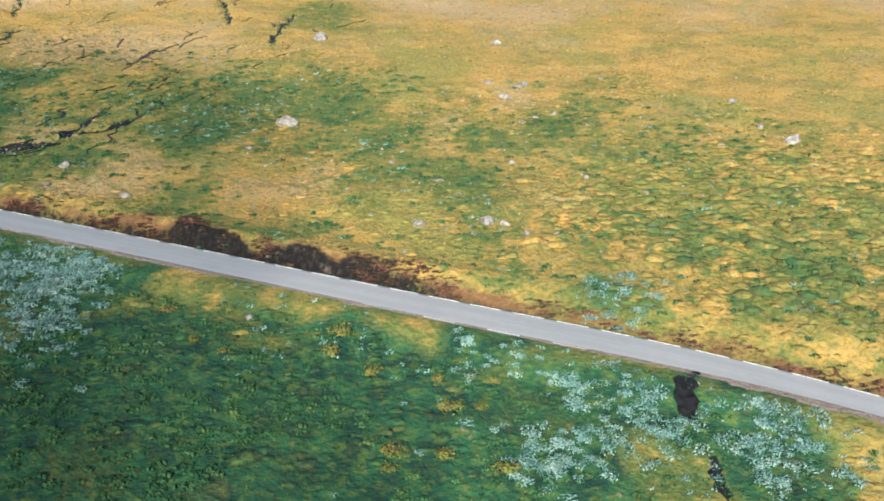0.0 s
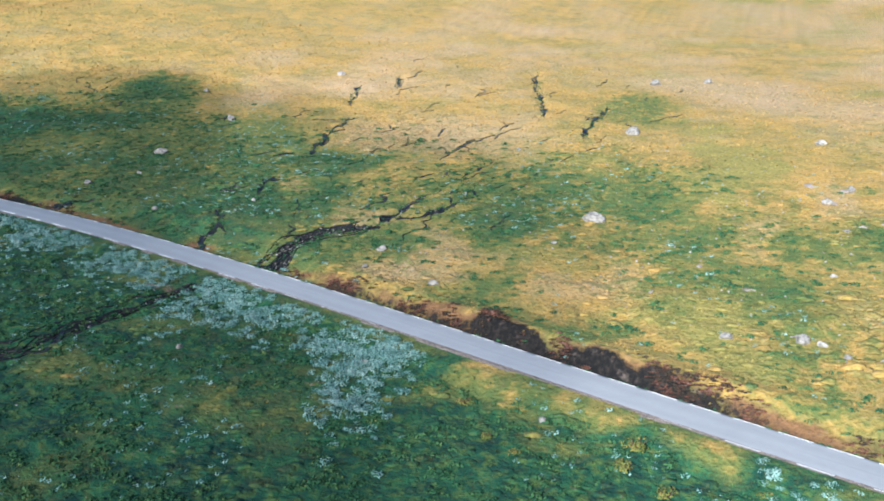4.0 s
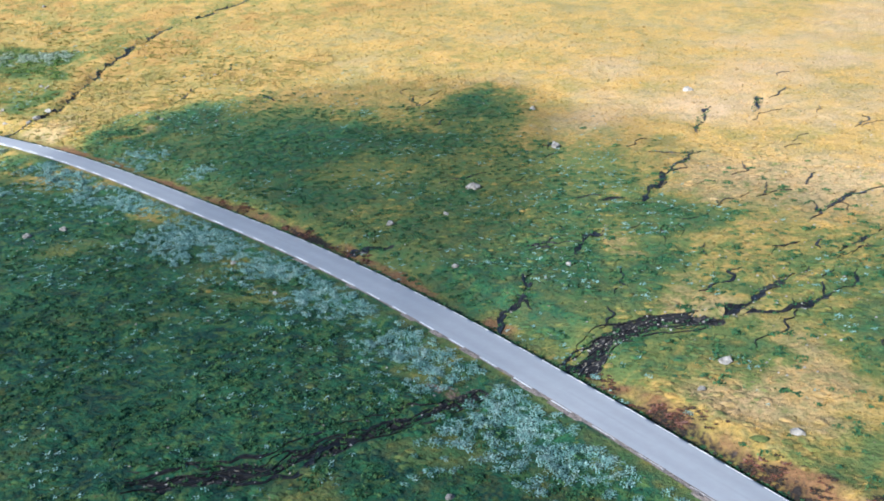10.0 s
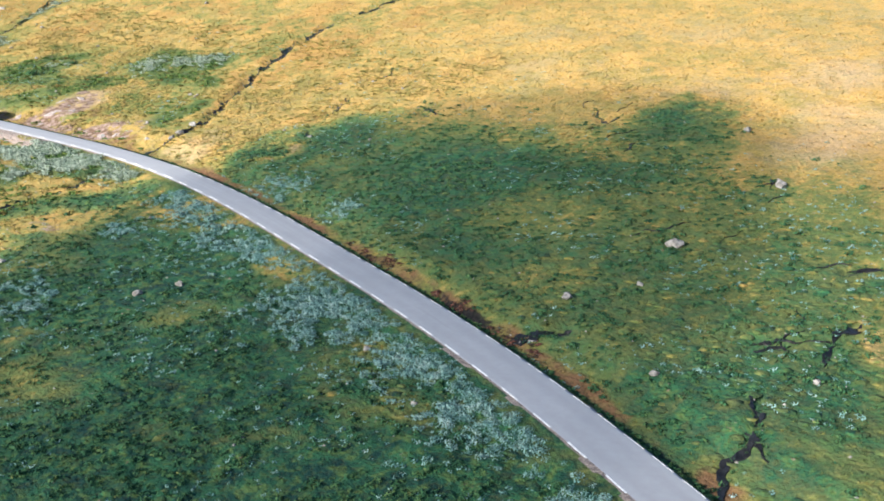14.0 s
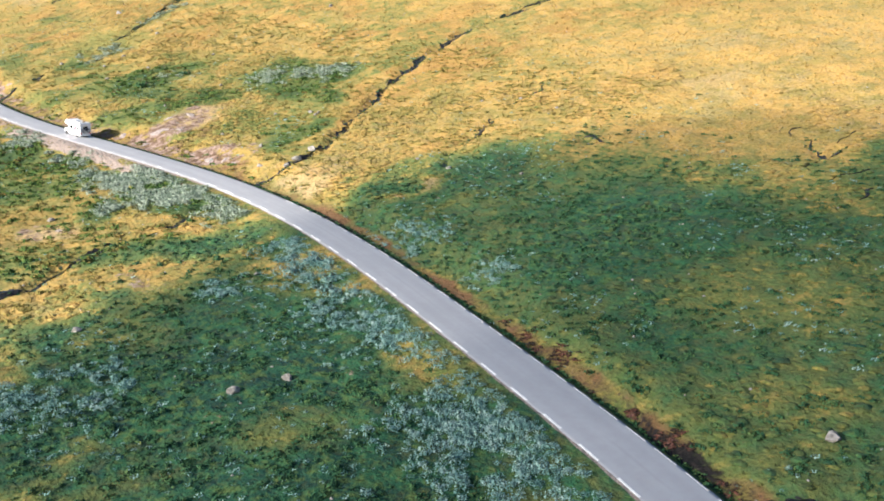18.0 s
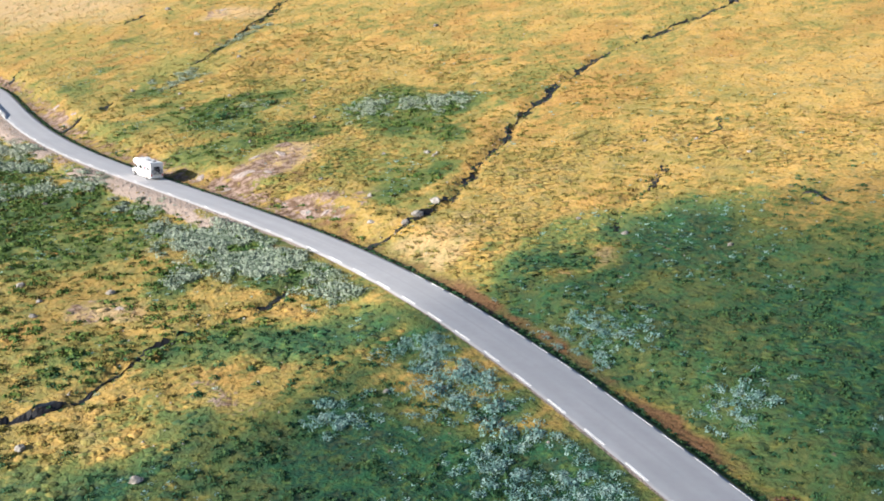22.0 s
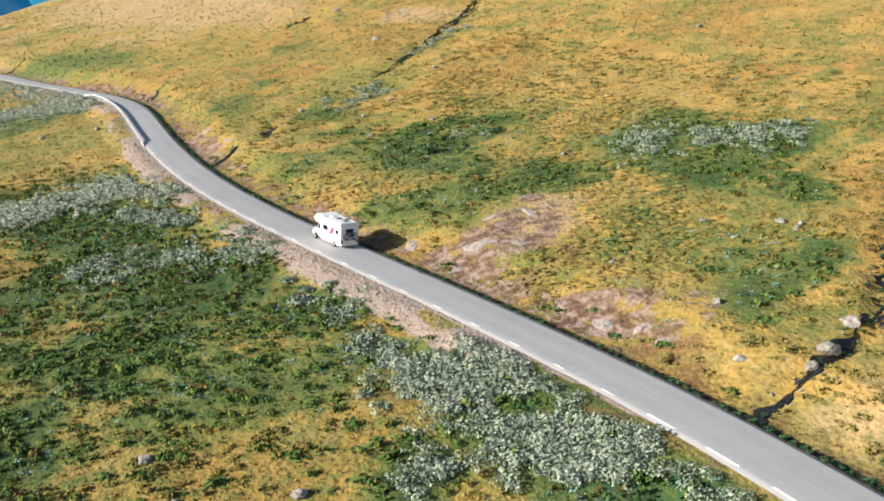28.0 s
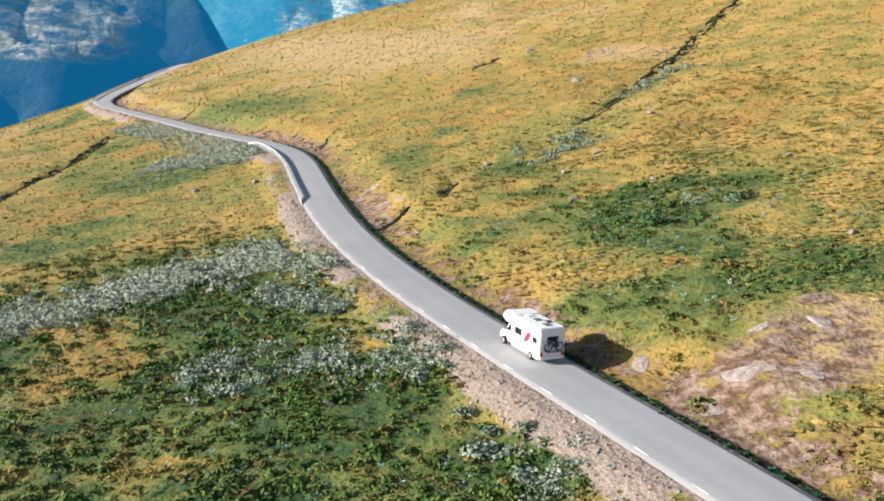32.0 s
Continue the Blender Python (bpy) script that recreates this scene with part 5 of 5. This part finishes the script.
def bush(x, y, size, i, leaf, label):
    base = new("bush")
    base.matrix_world = pose(x, y, float(ground(x, y)) - 0.05, 0, 0, i * 77)
    base.empty_display_size = 0.3
    v, f = leafy(190, 0.10, 40 + i, 0.85)
    v = v * np.array([size * 0.8, size * 0.8, size * 0.75])
    crown = mesh_from("crown", v, f, leaf)
    crown.parent = base
    r = np.random.default_rng(i)
    for k in range(5):
        bm = bmesh.new()
        a = 2 * math.pi * k / 5 + i
        tip = Vector((math.cos(a) * 0.4 * size, math.sin(a) * 0.4 * size, 0.42 * size))
        m = tip.to_track_quat("Z", "Y").to_matrix().to_4x4()
        bmesh.ops.create_cone(bm, cap_ends=True, segments=6, radius1=0.035 * size, radius2=0.012 * size, depth=tip.length, matrix=m @ Matrix.Translation((0, 0, tip.length / 2)))
        part("branch", bm, M_TWIG, base)
    return tagged(base, label, "bush", "bushes on the moor")


for i, (x, y, size) in enumerate(BUSHES):
    if x < -200:
        bush(x, y, size, i, M_BIRCH, "dark green rounded shrub on the hillside")
    else:
        bush(x, y, size * 1.15, i, M_AUTUMN, "yellow-orange autumn bush in dark green grass")
rb = random.Random(29)
for i in range(44):
    ax, ay, bx, by = ((-240, 122.5, -210, 128), (-290, 115, -254, 119), (-322, 98, -300, 110), (-186, 128.5, -165, 125))[i % 4]
    t_ = rb.random()
    x = ax + t_ * (bx - ax) + rb.uniform(-1.5, 1.5)
    y = min(ay + t_ * (by - ay) + rb.gauss(0, 1.3), float(road_y(x)) - 6.5)
    bush(x, y, rb.uniform(1.3, 2.3), 30 + i, M_WILLOW if x > -200 else M_WILLOW_WEST, "rounded silvery willow bush below the road")


# ---- steel guardrails on the outer bends ----
M_ZINC = plain("galvanised_steel", (0.52, 0.53, 0.54), 0.5, metal=0.3, vary=0.15, size=0.8)
RAIL = [(0.0, 0.40), (0.05, 0.45), (0.05, 0.52), (0.0, 0.57), (0.0, 0.61), (0.05, 0.66), (0.05, 0.73), (0.0, 0.79)]


def guardrail(x0, x1, label):
    base = new("guardrail")
    mid = frame_at((x0 + x1) / 2, -3.3)
    base.matrix_world = mid
    inv = mid.inverted()
    xs = np.linspace(x0, x1, int((x0 - x1) / 1.8))
    bm = bmesh.new()
    rows = []
    for i, x in enumerate(xs):
        m = inv @ frame_at(float(x), -3.3)
        drop = -0.72 * max(0, 1 - min(i, len(xs) - 1 - i) / 3.0)
        rows.append([bm.verts.new(m @ Vector((0, o + side, z + drop))) for side in (0.0, 0.012) for o, z in (RAIL if side == 0.0 else RAIL[::-1])])
    n = len(rows[0])
    for a, b in zip(rows[:-1], rows[1:]):
        for k in range(n):
            bm.faces.new((a[k], b[k], b[(k + 1) % n], a[(k + 1) % n]))
    part("beam", bm, M_ZINC, base)
    for x in xs[2:-2]:
        bm = bmesh.new()
        box(bm, (-0.05, -0.14, -0.5), (0.05, -0.01, 0.74), 0.01)
        post = part("post", bm, M_ZINC, base)
        post.matrix_basis = inv @ frame_at(float(x), -3.3)
    return tagged(base, label, "guardrail", "guardrails by the road")


guardrail(-345, -405, "galvanised steel guardrail along the outer bend of the road")
guardrail(-572, -640, "galvanised steel guardrail on the far bend")

# ---- the motorhome ----
M_WHITE = plain("white_gelcoat", (0.80, 0.79, 0.78), 0.35, vary=0.04, coat=0.3)
M_GLASS = plain("dark_window", (0.015, 0.018, 0.022), 0.08, vary=0.0)
M_RED = plain("red_decal", (0.55, 0.02, 0.05), 0.4, vary=0.05)
M_TYRE = plain("tyre_rubber", (0.02, 0.02, 0.02), 0.85)
M_RIM = plain("steel_rim", (0.45, 0.45, 0.46), 0.35, metal=0.8)
M_GREY = plain("grey_plastic", (0.16, 0.16, 0.17), 0.6)
M_LAMP = plain("red_lamp_glass", (0.5, 0.015, 0.01), 0.2)
M_HEAD = plain("clear_lamp_glass", (0.7, 0.72, 0.75), 0.1)
M_BIKE = plain("dark_bike_cover", (0.03, 0.035, 0.05), 0.6)


def prism(profile, y0, y1, bevel=0.06):
    """A solid whose side view is the profile (x, z), from y0 to y1."""
    bm = bmesh.new()
    a = [bm.verts.new((x, y0, z)) for x, z in profile]
    b = [bm.verts.new((x, y1, z)) for x, z in profile]
    n = len(profile)
    bm.faces.new(a)
    bm.faces.new(b[::-1])
    for i in range(n):
        bm.faces.new((a[i], b[i], b[(i + 1) % n], a[(i + 1) % n]))
    bmesh.ops.recalc_face_normals(bm, faces=bm.faces)
    if bevel:
        bmesh.ops.bevel(bm, geom=bm.edges[:], offset=bevel, segments=2, affect="EDGES", clamp_overlap=True)
    return bm


def slab(lo, hi, bevel=0.02):
    bm = bmesh.new()
    box(bm, lo, hi, bevel)
    return bm


def motorhome():
    base = new("motorhome")
    part("body", prism([(-3.35, 0.5), (-3.42, 0.9), (-3.42, 2.72), (-3.3, 2.86), (1.25, 2.86), (1.25, 0.42), (-1.0, 0.42)], -1.15, 1.15, 0.07), M_WHITE, base)
    part("alcove", prism([(0.6, 2.05), (0.6, 2.92), (1.5, 3.05), (2.2, 2.98), (2.72, 2.55), (2.74, 2.25), (2.3, 2.02)], -1.14, 1.14, 0.09), M_WHITE, base)
    cab = part("cab", prism([(1.2, 0.38), (1.2, 2.08), (1.75, 2.06), (2.5, 1.25), (3.2, 1.05), (3.32, 0.8), (3.3, 0.38)], -0.98, 0.98, 0.07), M_WHITE, base)
    part("windscreen", prism([(1.86, 2.0), (2.5, 1.31), (2.515, 1.325), (1.88, 2.02)], -0.84, 0.84, 0.0), M_GLASS, cab)
    for s in (-1, 1):
        part("cab_window", prism([(1.3, 1.3), (1.3, 1.9), (1.72, 1.9), (2.22, 1.3)], s * 0.975, s * 0.992, 0.0), M_GLASS, cab)
        part("mirror", slab((2.2, s * 1.02 - 0.06 + s * 0.1, 1.3), (2.36, s * 1.02 + 0.06 + s * 0.12, 1.62)), M_GREY, cab)
        part("headlight", slab((3.08, s * 0.72 - 0.2, 0.8), (3.29, s * 0.72 + 0.2, 0.98), 0.04), M_HEAD, cab)
        window = part("side_window", slab((-0.55, s * 1.15 - 0.02, 1.5), (0.55, s * 1.15 + 0.02, 2.05), 0.012), M_GLASS, base)
        part("side_window", slab((-2.95, s * 1.15 - 0.02, 1.55), (-2.3, s * 1.15 + 0.02, 2.0), 0.012), M_GLASS, base)
        part("red_swoosh", prism([(-0.85, 1.15), (-1.35, 1.25), (-1.8, 1.62), (-2.0, 2.15), (-1.5, 2.1), (-1.18, 1.78)], s * 1.151, s * 1.158, 0.0), M_RED, base, "red leaf-shaped decal")
        part("skirt", slab((-3.2, s * 1.08 - 0.05, 0.3), (1.1, s * 1.08 + 0.05, 0.5)), M_WHITE, base)
        part("tail_light", slab((-3.45, s * 0.95 - 0.1, 0.62), (-3.4, s * 0.95 + 0.1, 1.0)), M_LAMP, base)
    part("entrance_door", slab((0.62, -1.165, 0.55), (1.2, -1.14, 2.3)), M_WHITE, base)
    part("service_hatch", slab((-2.9, 1.14, 0.65), (-2.1, 1.165, 1.2)), M_WHITE, base)
    part("bumper", slab((-3.5, -1.1, 0.36), (-3.3, 1.1, 0.6), 0.04), M_WHITE, base)
    part("front_bumper", slab((3.15, -0.95, 0.3), (3.4, 0.95, 0.6), 0.06), M_GREY, base)
    part("rear_window", slab((-3.44, -0.5, 1.75), (-3.4, 0.5, 2.2)), M_GLASS, base)
    for x in (-2.4, -0.9, 0.3):
        part("roof_hatch", slab((x - 0.3, -0.3, 2.86), (x + 0.3, 0.3, 2.95), 0.03), M_WHITE if x > 0 else M_GREY, base)
    part("solar_panel", slab((-2.0, -0.9, 2.87), (-1.3, -0.4, 2.9)), M_GLASS, base)
    for x in (-2.05, 2.35):
        for s in (-1, 1):
            bm = bmesh.new()
            turn = pose(x, s * 1.06, 0.36, 90, 0, 0)
            bmesh.ops.create_cone(bm, cap_ends=True, segments=24, radius1=0.36, radius2=0.36, depth=0.24, matrix=turn)
            bmesh.ops.bevel(bm, geom=bm.edges[:], offset=0.03, segments=2, affect="EDGES", clamp_overlap=True)
            wheel = new("wheel")
            wheel.parent = base
            part("tyre", bm, M_TYRE, wheel)
            bm = bmesh.new()
            bmesh.ops.create_cone(bm, cap_ends=True, segments=20, radius1=0.21, radius2=0.16, depth=0.24, matrix=pose(x, s * 1.065, 0.36, 90 * s, 0, 0))
            part("rim", bm, M_RIM, wheel)
    # bicycles on the rear rack
    rack = part("bike_rack", slab((-3.75, -0.75, 0.95), (-3.45, 0.75, 1.02)), M_RIM, base)
    for s in (-1, 1):
        part("rack_arm", slab((-3.52, s * 0.4 - 0.03, 0.95), (-3.46, s * 0.4 + 0.03, 2.0), 0.005), M_RIM, rack)
    for k, bx in enumerate((-3.56, -3.7)):
        bike = new("bicycle")
        bike.parent = base
        for yy in (-0.5, 0.5):
            bm = bmesh.new()
            seg, rad, thick = 24, 0.33, 0.035
            ring = []
            for i in range(seg):
                a = 2 * math.pi * i / seg
                ring.append([bm.verts.new((bx + thick * math.cos(b), yy + (rad + thick * math.sin(b)) * math.cos(a), 1.38 + 0.1 * k + (rad + thick * math.sin(b)) * math.sin(a))) for b in (0, 2.1, 4.2)])
            for i in range(seg):
                for j in range(3):
                    bm.faces.new((ring[i][j], ring[(i + 1) % seg][j], ring[(i + 1) % seg][(j + 1) % 3], ring[i][(j + 1) % 3]))
            part("bike_wheel", bm, M_BIKE, bike)
        bm = bmesh.new()
        for (ya, za), (yb, zb) in (((-0.5, 1.4), (-0.15, 1.85)), ((-0.15, 1.85), (0.35, 1.9)), ((0.35, 1.9), (0.5, 1.4)), ((0.35, 1.85), (-0.02, 1.4)), ((-0.02, 1.4), (-0.5, 1.4)), ((-0.02, 1.4), (-0.18, 2.0))):
            d = Vector((0, yb - ya, zb - za))
            bmesh.ops.create_cone(bm, cap_ends=True, segments=8, radius1=0.03, radius2=0.03, depth=d.length, matrix=Matrix.Translation((bx, (ya + yb) / 2, (za + zb) / 2 + 0.1 * k)) @ d.to_track_quat("Z", "Y").to_matrix().to_4x4())
        part("bike_frame", bm, M_BIKE, bike)
    return tagged(base, "white alcove motorhome with red decal and bicycles, driving on the road", "motorhome")


van = motorhome()
van.matrix_world = frame_at(-277.5, 1.1, 0.03) @ pose(0, 0, 0, 0, 0, 180) @ Matrix.Scale(1.06, 4)

# ---- distance: mountains across the valley ----
def mountain(name, label, material_, xs, ys, height):
    GX, GY = np.meshgrid(xs, ys, indexing="ij")
    ob = mesh_from(name, np.stack([GX, GY, height(GX, GY)], -1).reshape(-1, 3), grid_faces(len(xs), len(ys)), material_, True)
    return tagged(ob, label, "mountain", kind="structure")


def near_mountain(x, y):
    edge = 262 + 60 * (fbm(x, y, 220, 121, 2) - 0.5)
    flank = np.clip((edge - y) * 1.35, -400, 900)
    back = np.clip((-1350 - x) * 0.95, -300, 900)
    z = np.minimum(flank, back) + 40
    return np.minimum(z, 620 + 0.1 * z) + 150 * (fbm(x, y, 300, 123, 5) - 0.5) + 60 * (fbm(x, y, 70, 127, 4) - 0.5) - 60


def far_wall(x, y):
    back = np.clip((-3000 - x) * 1.1, -300, 1500)
    return back + 260 * (fbm(x, y, 420, 131, 5) - 0.5) + 70 * (fbm(x * 0.6, y, 110, 135, 5) - 0.5) + 150


mountain("backdrop_mountain", "blue mountain across the valley, its shade and haze put into the rock colour", M_MOUNT, steps((-2600, -1150, 14)), steps((-1600, 420, 12)), near_mountain)
mountain("backdrop_cliff", "far cliff with snow patches, its haze put in as a glow", M_CLIFF, steps((-4300, -2700, 25)), steps((-900, 2600, 25)), far_wall)

# ---- the cloud whose shade lies on the road and the slope ----
M_CLOUD = bpy.data.materials.new("thin_cloud")
M_CLOUD.use_nodes = True
ct = M_CLOUD.node_tree
veil = ct.nodes.new("ShaderNodeBsdfTransparent")
mist = ct.nodes.new("ShaderNodeBsdfDiffuse")
mist.inputs[0].default_value = (0.9, 0.9, 0.9, 1)
both = ct.nodes.new("ShaderNodeMixShader")
both.inputs[0].default_value = 0.5
ct.links.new(veil.outputs[0], both.inputs[1])
ct.links.new(mist.outputs[0], both.inputs[2])
ct.links.new(both.outputs[0], ct.nodes["Material Output"].inputs[0])
EDGE = [(-181, 60), (-180, 90), (-185, 112), (-192, 126), (-194, 140), (-194, 158), (-188, 176), (-178, 198), (-162, 212), (-138, 216), (-116, 198), (-106, 176), (-98, 164),
        (-93, 150), (-88, 134), (-82, 116), (-56, 98), (-38, 84), (-26, 66), (-24, 48), (-60, 40), (-120, 42)]
VEIL = [(-150, 150), (-140, 200), (-105, 208), (-80, 188), (-50, 172), (-30, 152), (-18, 128), (-20, 106), (-18, 84), (-6, 64), (-4, 44), (-60, 30), (-120, 60)]


def cloud_sheet(label, edge, dense, seed):
    """A flat closed cloud with a lumpy body and a ragged rim, before the sun as seen from the ground under it."""
    mat = M_CLOUD.copy()
    mat.node_tree.nodes["Mix Shader"].inputs[0].default_value = dense
    xs, ys = np.arange(-215, 21, 3.0), np.arange(20, 231, 3.0)
    GX, GY = np.meshgrid(xs, ys, indexing="ij")
    wx, wy = GX + 9 * (fbm(GX, GY, 22, seed, 3) - 0.5), GY + 9 * (fbm(GX, GY, 22, seed + 5, 3) - 0.5)
    inside = np.zeros(GX.shape, bool)
    for (ax, ay), (bx, by) in zip(edge, edge[1:] + edge[:1]):
        if ay != by:
            inside ^= ((ay > wy) != (by > wy)) & (wx < (bx - ax) * (wy - ay) / (by - ay) + ax)
    deep = np.where(inside, near_way(wx, wy, [v for q in edge + edge[:1] for v in q]), 0)
    thick = np.minimum(deep, 18) * (0.5 + fbm(GX, GY, 16, seed + 9, 3))
    low = np.stack([GX, GY, hill(GX, GY)], -1) + np.array(SUN_DIR) * 800
    high = low + np.array(SUN_DIR) * (thick + 0.2)[..., None]
    f = grid_faces(len(xs), len(ys))
    f = f[(deep.ravel()[f] > 0).any(1)]
    verts = np.concatenate([low.reshape(-1, 3), high.reshape(-1, 3)])
    sheet = mesh_from("cloud", verts, np.concatenate([f[:, ::-1], f + GX.size]), mat, True)
    return tagged(sheet, label, "cloud", kind="structure")


cloud_sheet("white cloud drifting before the low sun", EDGE, 0.25, 301)
cloud_sheet("thin veil of cloud drifting before the low sun", VEIL, 0.16, 311)
